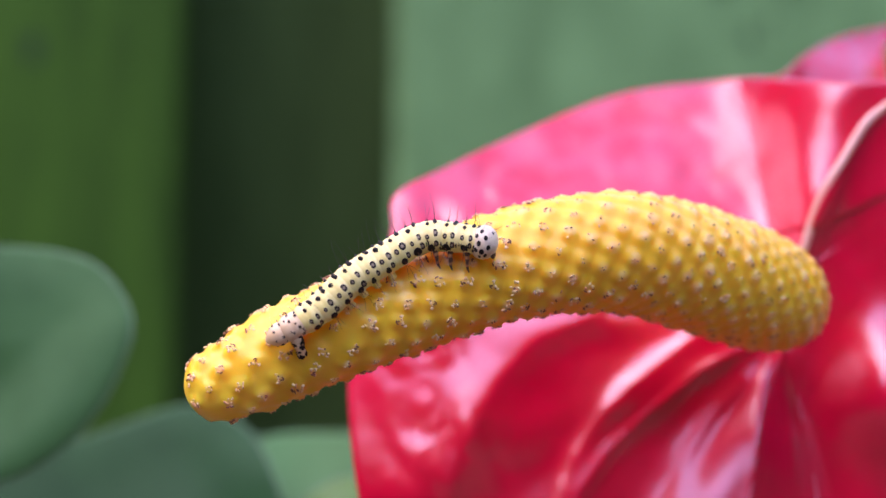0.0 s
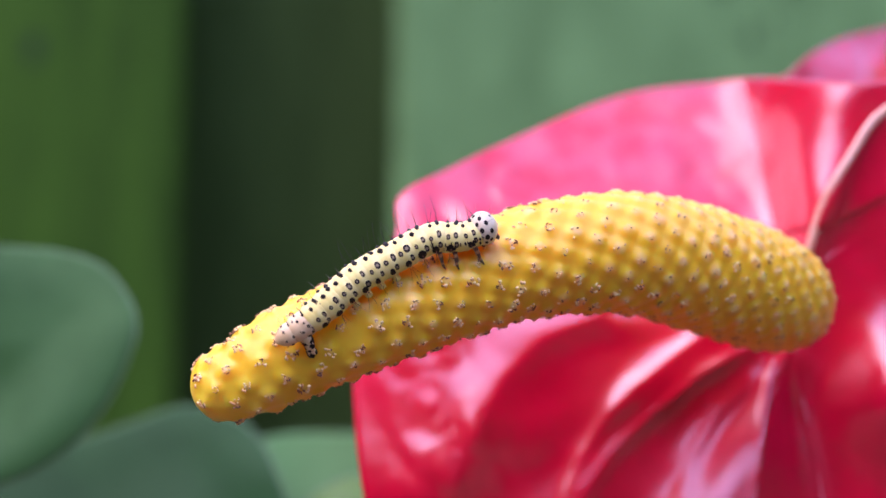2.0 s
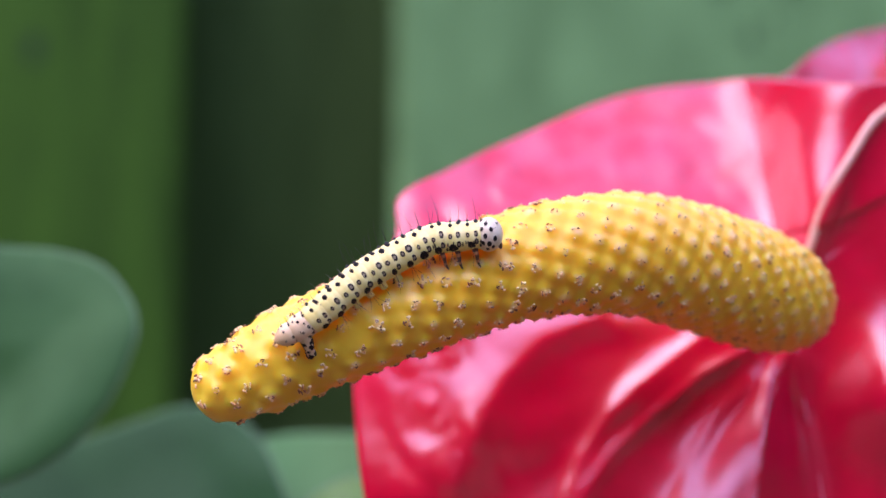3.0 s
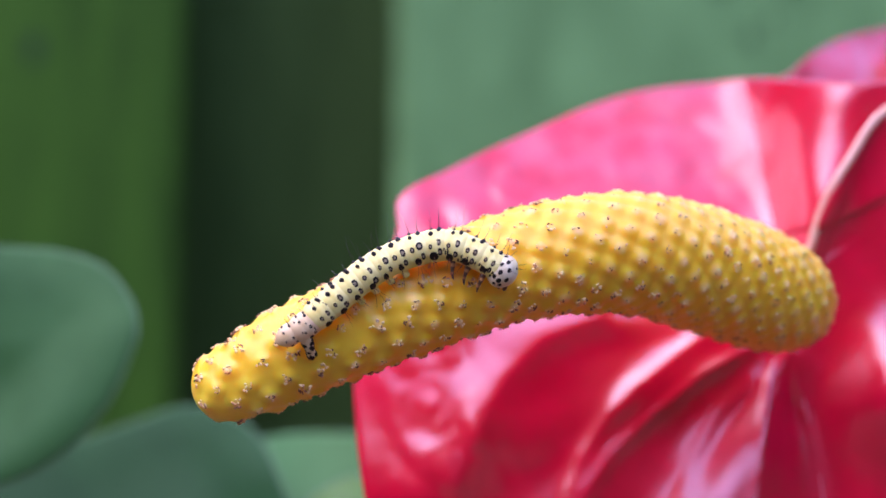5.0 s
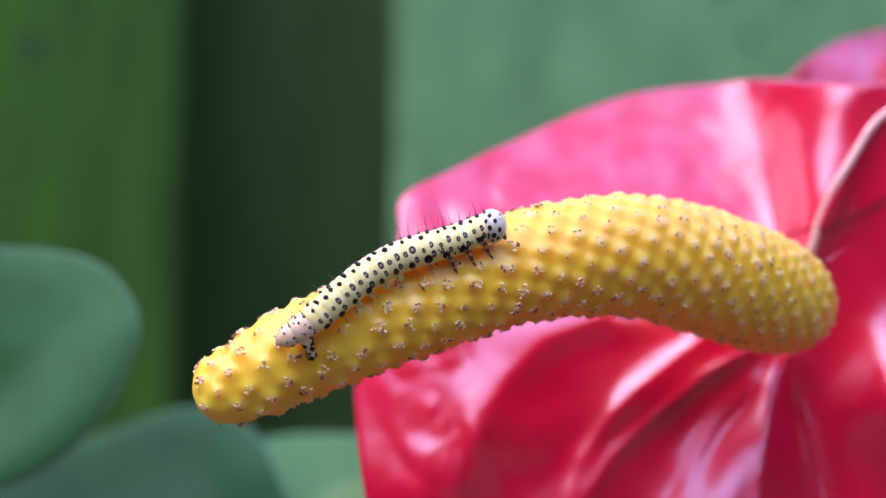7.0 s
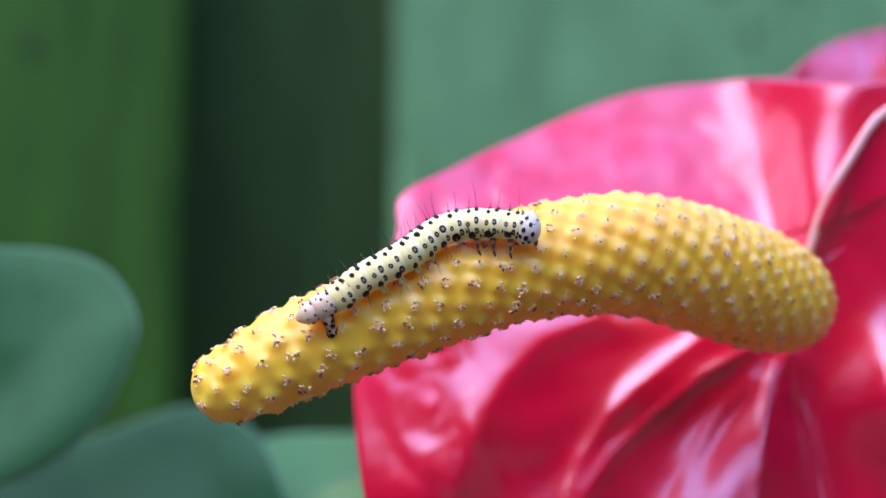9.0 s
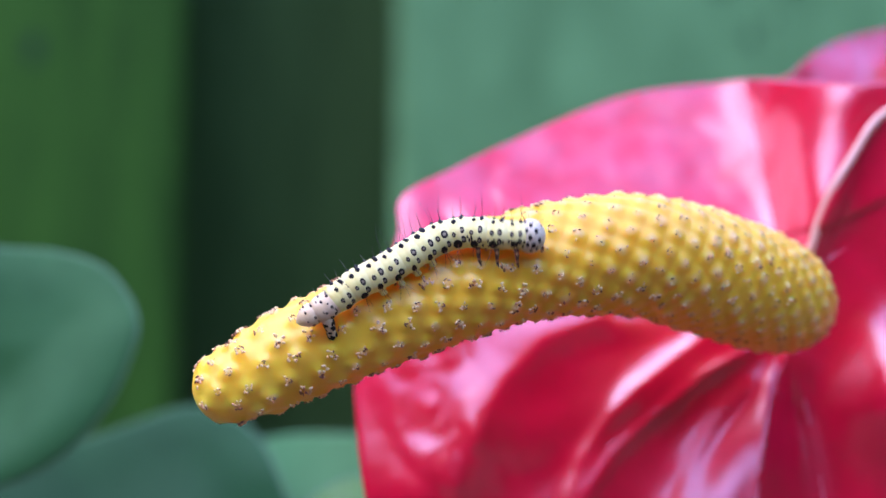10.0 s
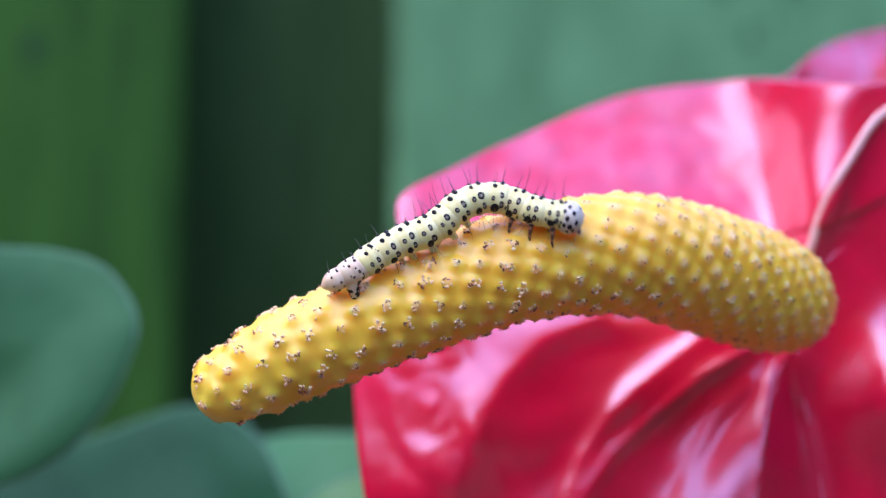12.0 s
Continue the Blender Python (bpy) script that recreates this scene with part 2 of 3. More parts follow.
big_leaf("banana_leaf", -560, -203, 900, 120, -10, M_BANANA_L, "broad deep green banana leaf standing upright behind", blemishes=[(0.36, 0.6, 8)])
big_leaf("banana_leaf", -330, 40, 1020, 20, 0, M_BANANA_M, "banana leaf standing between others, shade put into its dark green", bow=-20)
big_leaf("banana_leaf", -34, 660, 850, 180, 60, M_BANANA_R, "pale green banana leaf with a waxy bloom", bow=14, folds=0.15, blemishes=[(-0.25, 0.6, 5), (-0.2, 0.615, 4), (-0.31, 0.64, 4), (-0.16, 0.64, 4)])


# ---- small leaves beside the flower ----
def ripple(k, h, seed):
    def f(x, z, u, s):
        return h * noise.noise((x * k, z * k, seed)) * u
    return f


def small_leaf(name, base, edge, relief, material, label, rib=None):
    th = thing(name, base[0], base[1] + 4, -HIGH * 1000, label, "leaf", "leaves beside the flower")
    v, f, rim = blade(base, edge, relief, 120, 30)
    thicken(part("blade", to_metres(v), f, material, th), 0.5)
    path = [(base[0], base[1] + 2, base[2]), (base[0] * 1.02, base[1] + 8, base[2] - 80), (base[0], base[1] + 4, -HIGH * 1000)]
    v, f = tube(spline(path, 16), [1.6] * 16)
    part("stalk", to_metres(v), f, M_STALK, th)
    if rib:
        v, f = tube(spline(rib, 20), [0.9 - 0.035 * i for i in range(20)], 6)
        part("midrib", to_metres(v), f, M_RIB, th)
    v, f = tube(np.array(list(rim) + [rim[0]]), [0.35] * (len(rim) + 1), 5)
    part("margin", to_metres(v), f, M_RIB, th)
    return th


def left_relief(x, z, u, s):
    # folded along the midrib, with a wavy half above it
    q = (x - z) * 0.707 + 36.0
    return (2.6 * (math.sqrt(1 + (q / 4.0) ** 2) - 1) * (0.6 if q < 0 else 1.0) + 1.2 * noise.noise((x * 0.07, z * 0.07, 1.0))) * (1 - 0.8 * u ** 3)


small_leaf("anthurium_leaf", (-93.8, 75.0, -19.4),
           [(-101.4, 75.0, -1.5), (-85.8, 78.6, 1.4), (-74.9, 80.3, 0.1), (-66.2, 80.3, -0.5), (-58.5, 78.6, -2.6), (-53.2, 75.9, -7.1), (-50.3, 73.3, -12.7),
            (-51.5, 71.5, -19.0), (-54.9, 69.8, -26.2), (-60.8, 68.0, -32.9), (-68.5, 66.2, -37.1), (-80.5, 64.5, -40.0), (-99.3, 66.2, -38.5)],
           left_relief, M_LEAF, "dark glossy green anthurium leaf with a rounded tip")
small_leaf("anthurium_leaf", (-54.2, 93.0, -66.9),
           [(-107.1, 98.0, -53.8), (-91.6, 110.0, -44.4), (-78.2, 116.0, -39.9), (-65.3, 118.0, -35.9), (-54.2, 118.0, -32.1), (-47.1, 116.0, -31.2), (-39.5, 110.0, -33.0),
            (-33.2, 103.0, -36.9), (-28.2, 96.0, -45.3), (-24.5, 90.0, -56.1), (-28.0, 86.0, -69.9), (-52.2, 84.0, -79.1), (-87.9, 88.0, -75.5)],
           ripple(0.06, 4, 3.0), M_LEAF_BLUE, "bluish green anthurium leaf below the flower")
small_leaf("anthurium_leaf", (-15.4, 106.0, -70.5),
           [(-48.6, 118.0, -62.5), (-44.6, 128.0, -47.5), (-39.4, 133.0, -41.2), (-33.8, 135.0, -39.4), (-24.3, 135.0, -39.1), (-12.3, 133.0, -39.4), (-0.5, 128.0, -44.0),
            (7.4, 118.0, -57.0), (8.3, 110.0, -77.0), (-15.2, 103.0, -85.5), (-39.2, 108.0, -81.8)],
           ripple(0.06, 3, 7.0), M_LEAF_MID, "mid green anthurium leaf low behind the flower")
small_leaf("anthurium_leaf", (-6.0, 73.0, -52.1),
           [(-24.9, 76.0, -52.8), (-23.3, 78.0, -43.8), (-19.1, 79.0, -40.3), (-13.8, 79.0, -38.7), (-4.2, 79.0, -39.2), (7.2, 78.0, -43.8), (11.0, 76.0, -52.8), (1.5, 70.0, -62.5),
            (-15.1, 70.0, -62.5)],
           ripple(0.08, 2, 11.0), M_LEAF_LIME, "young lime green anthurium leaf under the flower")

# ---- the flower ----
BASE = (48.4, 36.0, -12.0)
# ridges of the spathe as lines in x and z: height, reach in mm to the one side and to the other, roundness of the crest
RIDGES = [
    ([(21.2, -9.1), (13.5, -12.2), (7.7, -17.9), (3.1, -26.8), (1.2, -33.8), (0.5, -45.0)], 3.0, 24.0, 5.5, 0.6),
    ([(40.0, -9.4), (31.9, -14.6), (25.8, -19.1), (21.6, -24.1), (18.9, -28.3), (17.0, -33.8), (15.0, -45.0)], 1.6, 1.5, 7.0, 0.7),
    ([(44.5, -12.0), (35.7, -16.8), (28.1, -22.5), (22.7, -27.5), (18.9, -32.9), (15.5, -45.0)], 0.9, 1.0, 1.2, 0.3),
    ([(41.9, -18.3), (37.3, -22.5), (33.8, -27.5), (31.9, -32.9), (30.0, -45.0)], 0.7, 1.6, 1.3, 0.8),
    ([(46.3, -13.7), (44.3, -18.3), (43.0, -24.5), (41.1, -33.7), (39.0, -45.0)], 1.0, 0.9, 0.9, 0.2),
    ([(47.9, -13.7), (48.6, -16.8), (50.3, -24.5), (51.5, -33.7), (52.0, -45.0)], 0.9, 0.7, 0.7, 0.2),
    ([(46.8, 27.0), (49.0, 18.3), (51.0, 10.0), (51.6, -2.0)], 0.15, 6.0, 3.0, 1.5),
]
# the deep groove under the base
GROOVE = [(48.4, -12.0), (50.2, -20.0), (51.2, -33.0), (51.6, -45.0)]


def off_line(x, z, line):
    """Signed distance from a line: positive on its left as it runs."""
    best, sign = 1e9, 1.0
    for (ax, az), (bx, bz) in zip(line, line[1:]):
        ux, uz = bx - ax, bz - az
        t = min(1, max(0, ((x - ax) * ux + (z - az) * uz) / (ux * ux + uz * uz)))
        d = math.hypot(x - ax - t * ux, z - az - t * uz)
        if d < best:
            best, sign = d, 1.0 if ux * (z - az) - uz * (x - ax) > 0 else -1.0
    return best * sign


def spathe_relief(x, z, u, s):
    dx, dz = x - BASE[0], z - BASE[2]
    r = math.hypot(dx, dz)
    a = math.degrees(math.atan2(-dz, dx)) % 360
    fade = smooth01(r, 1, 12) * (1 - u ** 8)
    h = 0.0
    for line, high, right, left, crest in RIDGES:
        off = off_line(x, z, line)
        soft = math.sqrt(off * off + crest * crest) - crest
        h += high * math.exp(-soft / (left if off > 0 else right))
    h -= 3.2 * math.exp(-(off_line(x, z, GROOVE) / 4.6) ** 2)
    # the swelling of the far half beside the groove
    h += 6.5 * math.exp(-((x - 61.0) / 7.5) ** 2 - ((z + 20.0) / 9.0) ** 2)
    upper = smooth01(a, 180, 195) * (1 - smooth01(a, 253, 260))
    band = smooth01(r, 38, 50) * smooth01(a, 120, 150)
    h += 0.9 * noise.noise((x * 0.09, z * 0.09, 2.0)) + (0.08 + 0.3 * upper) * noise.noise((x * 0.22, z * 0.26, 5.0))
    h += 0.12 * upper * noise.noise((x * 0.3, z * 0.33, 9.0))
    h += band * (0.9 * noise.noise((x * 0.3 + z * 0.12, z * 0.16, 9.0)) + 0.16 * noise.noise((x * 0.6, z * 0.5, 19.0)))
    h += 0.09 * upper * noise.noise((x * 0.7, z * 0.9, 3.0))
    h += (0.3 * upper * smooth01(u, 0.45, 0.8)) * noise.noise((x * 0.3, z * 0.3, 14.0))
    h += 0.4 * upper * (1 - smooth01(x, 4, 20)) * noise.noise((x * 0.36, z * 0.36, 7.0))
    return h * fade + 0.9 * upper * smooth01(u, 0.8, 1.0) ** 2


SPATHE_EDGE = [(51.4, 36.5, 0.8), (59.3, 38.0, 11.7), (66.3, 38.0, 21.2), (62.6, 38.0, 23.0), (56.5, 38.5, 22.8), (52.9, 44.0, 23.9), (49.0, 57.5, 26.0), (44.7, 63.5, 26.2),
               (28.0, 62.0, 23.7), (9.9, 54.0, 15.9), (1.3, 48.0, 11.5), (-5.8, 43.0, 7.4), (-6.3, 39.5, 1.7), (-9.7, 36.3, -7.7), (-11.8, 34.6, -16.1), (-11.5, 32.3, -24.4),
               (-10.2, 30.0, -33.2), (-7.9, 29.0, -45.6), (1.2, 24.5, -62.5), (18.9, 13.0, -75.5), (42.4, 17.0, -86.9), (69.7, 23.0, -69.1), (78.0, 31.0, -42.9), (82.6, 33.0, -20.5),
               (75.4, 33.0, 7.0), (65.3, 33.0, 19.1), (59.4, 33.0, 18.1), (54.6, 32.0, 11.6), (51.5, 32.0, 6.2), (49.7, 33.0, -0.3)]

anthurium = thing("anthurium", 50, 40, -HIGH * 1000, "red anthurium flower with a glossy veined spathe and a yellow spadix", "flower", "anthurium flowers")
v, f, rim = blade(BASE, SPATHE_EDGE, spathe_relief, 420, 90, closed=False)
spathe = thicken(part("spathe", to_metres(v), f, M_SPATHE, anthurium, "glossy red heart-shaped spathe with raised veins"), 0.5)
RIM = spline(SPATHE_EDGE, 420)
RIM_ANGLE = np.degrees(np.arctan2(-(RIM[:, 2] - BASE[2]), RIM[:, 0] - BASE[0])) % 360


def on_spathe(r, a):
    """The place on the spathe at r mm from its base, at that angle."""
    wide = np.where((np.arange(420) > 20) & (np.arange(420) < 380), np.abs(RIM_ANGLE - a), 999)
    edge = RIM[int(np.argmin(wide))]
    x, z = BASE[0] + r * math.cos(radians(a)), BASE[2] - r * math.sin(radians(a))
    u = r / math.hypot(edge[0] - BASE[0], edge[2] - BASE[2])
    return x, BASE[1] + (edge[1] - BASE[1]) * u - spathe_relief(x, z, u, 0), z


for line, thick in ((RIDGES[4][0], 0.2), (RIDGES[5][0], 0.17)):
    path = []
    for x, z in spline(line, 40):
        path.append(on_spathe(math.hypot(x - BASE[0], z - BASE[2]), math.degrees(math.atan2(BASE[2] - z, x - BASE[0])) % 360))
    path = [(x, np.mean([path[min(39, max(0, i + k))][1] for k in range(-3, 4)]) - 0.05, z) for i, (x, _, z) in enumerate(path)]
    v, f = tube(path[4:], [thick * (1.1 - 0.5 * i / 39) for i in range(36)], 8)
    vein = part("vein", to_metres(v), f, M_VEIN, anthurium)
    vein.parent, vein.matrix_parent_inverse = spathe, Matrix.Identity(4)
v, f = tube(rim[:340], [0.3] * 340, 6)
part("margin", to_metres(v), f, M_SPATHE, anthurium)
v, f = tube(rim[339:], [0.3 + 0.36 * smooth01(i, 0, 22) for i in range(len(rim) - 339)], 6)
part("margin", to_metres(v), f, M_MARGIN, anthurium, "tan margin of the folded lobe")
v, f = tube(spline([(50, 40, -13), (52, 46, -16), (53, 54, -60), (50, 40, -HIGH * 1000)], 24), [2.6] * 24, 10)
part("stalk", to_metres(v), f, M_STALK, anthurium)

# the second bloom
second = thing("anthurium", 82, 90, -HIGH * 1000, "second red anthurium flower behind the first", "flower", "anthurium flowers")
v, f, rim = blade((81.6, 84.0, 20.1),
                  [(55.9, 78.0, 26.3), (59.0, 79.0, 29.4), (63.4, 82.0, 33.0), (69.7, 87.0, 36.4), (76.8, 93.0, 38.7), (90.2, 99.0, 41.4), (105.0, 96.0, 37.5), (106.4, 80.0, 18.2),
                   (96.8, 70.0, 2.0), (77.8, 68.0, 2.0), (62.5, 72.0, 13.4)], ripple(0.1, 2.0, 21.0), 140, 40)
thicken(part("spathe", to_metres(v), f, M_SPATHE, second), 0.5)
v, f = tube(np.array(list(rim) + [rim[0]]), [0.35] * (len(rim) + 1), 6)
part("margin", to_metres(v), f, M_SPATHE, second)
v, f = tube(spline([(81.6, 86, 19), (83, 95, 0), (82, 90, -HIGH * 1000)], 20), [2.5] * 20, 10)
part("stalk", to_metres(v), f, M_STALK, second)

# ---- the spadix ----
AXIS = [(-27.4, -2.0, -16.4, 0.0), (-23.9, -2.0, -15.1, 4.1), (-20.1, -2.0, -13.4, 4.97), (-16.2, -1.9, -11.4, 5.3), (-5.1, -1.1, -6.7, 5.71), (7.3, 1.2, -2.2, 6.16), (17.3, 4.8, -0.6, 6.76),
        (24.4, 8.6, -0.9, 7.18), (32.0, 13.6, -2.8, 7.55), (38.7, 18.6, -4.9, 7.51), (42.8, 22.2, -6.3, 7.03), (45.1, 25.2, -7.5, 5.86), (46.7, 27.6, -8.5, 4.09), (47.5, 29.0, -9.0, 1.57)]
# the florets sit where two sets of spirals cross, 9 of the one and 15 of the other
SPIRALS = (9, 15)
STEP_ALONG, STEP_TURN, FIRST_ALONG, FIRST_TURN = 2.418, 9.255, 0.349, 16.14


def bump_height(s):
    return 0.46 + 0.04 * smooth01(s, 22, 50)


def axis_curve():
    c = spline([a[:3] for a in AXIS], 800)
    step = np.linalg.norm(np.diff(c, axis=0), axis=1)
    s = np.concatenate([[0], np.cumsum(step)])
    knots = [s[np.argmin(np.linalg.norm(c - np.array(a[:3]), axis=1))] for a in AXIS]
    return c, s, knots


CURVE, ALONG, KNOTS = axis_curve()
LENGTH = ALONG[-1]


def spadix_radius(s):
    r = np.interp(s, KNOTS[1:], [a[3] for a in AXIS[1:]])
    tip = KNOTS[1]
    if s < tip:
        r = AXIS[1][3] * math.sqrt(max(0, 1 - ((tip - s) / tip) ** 2))
    return float(r)


def spadix_frame(s):
    c = np.array([np.interp(s, ALONG, CURVE[:, k]) for k in range(3)])
    e = 0.8
    a = np.array([np.interp(max(0, s - e), ALONG, CURVE[:, k]) for k in range(3)])
    b = np.array([np.interp(min(LENGTH, s + e), ALONG, CURVE[:, k]) for k in range(3)])
    t = Vector(b - a).normalized()
    up = (Vector((0, 0, 1)) - t * t.z).normalized()
    return Vector(c), t, up, t.cross(up)


def floret_sites():
    """Places of the florets on the unrolled spadix: distance along it, angle, and size."""
    along = np.arange(0, LENGTH + 6, 0.1)
    slope = 1 + 0.51 * np.clip((28 - along) / 14, 0, 1) - 0.38 * np.clip((along - 40) / 30, 0, 1)
    even = np.concatenate([[0], np.cumsum(0.1 / slope[:-1])])
    even += 28 - np.interp(28, along, even)
    n1, n2 = SPIRALS
    back, turn = -n1 * STEP_ALONG / n2, (360 - n1 * STEP_TURN) / n2
    rng = random.Random(4)
    sites = []
    for j in range(n2):
        for i in range(-20, 90):
            s = float(np.interp(FIRST_ALONG + i * STEP_ALONG + j * back, even, along, -1, -1))
            if not 0.8 < s < LENGTH - 1.0:
                continue
            w = radians(FIRST_TURN + i * STEP_TURN + j * turn + 0.303 * (s - 35))
            loose = 1.3 - s / LENGTH
            s += rng.uniform(-0.3, 0.3) * loose
            w += rng.uniform(-0.04, 0.04) * loose
            r = spadix_radius(s)
            # near the tip there is room for fewer
            if s < 5 and any(math.hypot(s - q[0], ((w - q[1] + math.pi) % (2 * math.pi) - math.pi) * r) < 2.0 for q in sites):
                continue
            sites.append((s, w % (2 * math.pi), rng.uniform(0.75, 1.2)))
    return sites


SITES = floret_sites()


def make_spadix():
    rows, cols = 330, 132
    sites = np.array(SITES)
    verts, faces, paleness = [], [], []
    for i in range(rows + 1):
        s = LENGTH * (i / rows) ** 1.05
        c, t, up, side = spadix_frame(s)
        r = spadix_radius(s)
        near = sites[np.abs(sites[:, 0] - s) < 2.6]
        for k in range(cols):
            w = 2 * math.pi * k / cols
            bump = 0.0
            if len(near):
                da = (near[:, 1] - w + math.pi) % (2 * math.pi) - math.pi
                d = np.sqrt((near[:, 0] - s) ** 2 + (da * r) ** 2)
                bump = float(np.max(np.exp(-(d / (0.85 + 0.3 * smooth01(s, 28, 60))) ** 2) * near[:, 2]))
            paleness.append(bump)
            rr = r + (bump_height(s) * bump - 0.2) * min(1, r / 3)
            verts.append(c + (up * math.cos(w) + side * math.sin(w)) * max(0.01, rr))
    for i in range(rows):
        for k in range(cols):
            q = (k + 1) % cols
            faces.append((i * cols + k, (i + 1) * cols + k, (i + 1) * cols + q, i * cols + q))
    faces.append(tuple(range(cols)))
    faces.append(tuple(range(rows * cols, (rows + 1) * cols))[::-1])
    ob = part("spadix", to_metres(verts), faces, M_SPADIX, anthurium, "knobbly yellow spadix set with small florets")
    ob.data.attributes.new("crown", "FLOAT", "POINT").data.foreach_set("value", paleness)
    return ob


def floret_mesh(seed, worn):
    """The dried parts on a floret's crown: a ragged cluster of pale grains with a few dark brown tips; worn ones have more."""
    rng = random.Random(seed)
    # the grains hang together at a root inside the spadix
    verts, faces, mats = [(0.0, 0.0, -0.5)], [], []

    def grain(x, y, wide, narrow, high, turn, material):
        first, n = len(verts), 7
        sink = -0.3 * (x * x + y * y)
        for ring, up in ((1.0, -0.25), (0.8, 0.55), (0.35, 0.95)):
            for k in range(n):
                w = 2 * math.pi * k / n
                a, b = wide * ring * math.cos(w), narrow * ring * math.sin(w)
                verts.append((x + a * math.cos(turn) - b * math.sin(turn), y + a * math.sin(turn) + b * math.cos(turn), sink + high * up))
        for j in range(2):
            for k in range(n):
                q = (k + 1) % n
                faces.append((first + j * n + k, first + j * n + q, first + j * n + n + q, first + j * n + n + k))
        faces.append(tuple(first + 2 * n + k for k in range(n)))
        faces.append((0, first + 1, first))
        mats.extend([material] * (2 * n + 2))

    drift = rng.uniform(0, 6.28)
    for _ in range(rng.choice((7, 9, 12)) if worn else rng.choice((2, 3, 4))):
        d, w = 0.66 * math.sqrt(rng.random()), rng.uniform(0, 6.28)
        grain(d * math.cos(w) * 1.1, d * math.sin(w) * 0.85, rng.uniform(0.10, 0.24), rng.uniform(0.08, 0.16), rng.uniform(0.06, 0.15), rng.uniform(0, 3.14), rng.choice((0, 0, 0, 2)))
    for _ in range(rng.choice((2, 3, 4)) if worn else rng.choice((1, 1, 2))):
        d, w = 0.6 * math.sqrt(rng.random()), drift + rng.uniform(-1.5, 1.5)
        grain(d * math.cos(w), d * math.sin(w), rng.uniform(0.10, 0.26), rng.uniform(0.06, 0.10), rng.uniform(0.12, 0.18), w + rng.uniform(0.6, 2.2), 1)
    me = bpy.data.meshes.new("floret")
    me.from_pydata([(x * 0.001, y * 0.001, z * 0.001) for x, y, z in verts], [], faces)
    for m in (M_CROWN_WORN if worn else M_CROWN, M_DOT, M_TAN):
        me.materials.append(m)
    me.polygons.foreach_set("material_index", mats)
    me.polygons.foreach_set("use_smooth", [True] * len(faces))
    return me


spadix = make_spadix()
WORN = [floret_mesh(i, True) for i in range(12)]
FRESH = [floret_mesh(50 + i, False) for i in range(8)]
rng = random.Random(9)
hidden = bmesh.new()
for s, w, size in SITES:
    c, t, up, side = spadix_frame(s)
    n = up * math.cos(w) + side * math.sin(w)
    if s < KNOTS[1]:
        n = (n * 1.0 - t * (1 - s / KNOTS[1]) * 1.4).normalized()
    r = spadix_radius(s)
    at = c + (up * math.cos(w) + side * math.sin(w)) * (r + (bump_height(s) * size - 0.2) * min(1, r / 3))
    turn = n.to_track_quat("Z", "Y").to_matrix().to_4x4() @ Matrix.Rotation(rng.uniform(0, 6.28), 4, "Z")
    g = rng.uniform(0.65, 1.35)
    m = Matrix.Translation(mm(*at)) @ turn @ Matrix.Diagonal((g, g, g, 1))
    me = rng.choice(WORN if rng.random() < 1.25 - s / LENGTH * 1.6 else FRESH)
    if n.y > 0.45:
        # the far side of the spadix
        first = len(hidden.verts)
        hidden.from_mesh(me)
        hidden.verts.ensure_lookup_table()
        bmesh.ops.transform(hidden, matrix=m, verts=hidden.verts[first:])
        continue
    ob = new("floret", me)
    ob.parent = spadix
    ob.matrix_basis = m
me = bpy.data.meshes.new("florets")
hidden.to_mesh(me)
hidden.free()
for m in (M_CROWN, M_DOT, M_TAN):
    me.materials.append(m)
ob = tagged(new("florets", me), kind="stuff")
ob.parent = spadix

# ---- the caterpillar ----
SIZES = [1.25, 1.5, 1.68, 1.78, 1.82, 1.84, 1.84, 1.84, 1.83, 1.81, 1.77, 1.71, 1.62]
caterpillar = thing("caterpillar", -17, -6, -9, "cream yellow caterpillar with black spots and fine dark bristles", "caterpillar")


def profile(x, r):
    """Radius of a segment at x mm from its middle."""
    h = 1.86
    return r * max(0.0, 1 - (abs(x) / h) ** 3.2) ** 0.3125 * (1 - 0.03 * math.exp(-((x - 0.45) / 0.14) ** 2) - 0.026 * math.exp(-((x + 0.35) / 0.12) ** 2))


def spot_mesh(ringed):
    k = 0.001
    verts, faces, mats = [], [], []
    n = 12
    rings = [(1.0, -0.12), (0.92, 0.06), (0.62, 0.16), (0.45, 0.14), (0.0, 0.17)]
    for r, z in rings[:-1]:
        for i in range(n):
            w = 2 * math.pi * i / n
            verts.append((r * math.cos(w) * k, r * math.sin(w) * k, z * k))
    verts.append((0, 0, rings[-1][1] * k))
    for j in range(len(rings) - 2):
        for i in range(n):
            q = (i + 1) % n
            faces.append((j * n + i, j * n + q, (j + 1) * n + q, (j + 1) * n + i))
            mats.append(0)
    top = (len(rings) - 2) * n
    for i in range(n):
        faces.append((top + i, top + (i + 1) % n, len(verts) - 1))
        mats.append(1 if ringed else 0)
    me = bpy.data.meshes.new("spot")
    me.from_pydata(verts, [], faces)
    me.materials.append(M_BLACK)
    me.materials.append(M_EYESPOT)
    me.polygons.foreach_set("material_index", mats)
    me.polygons.foreach_set("use_smooth", [True] * len(faces))
    return me


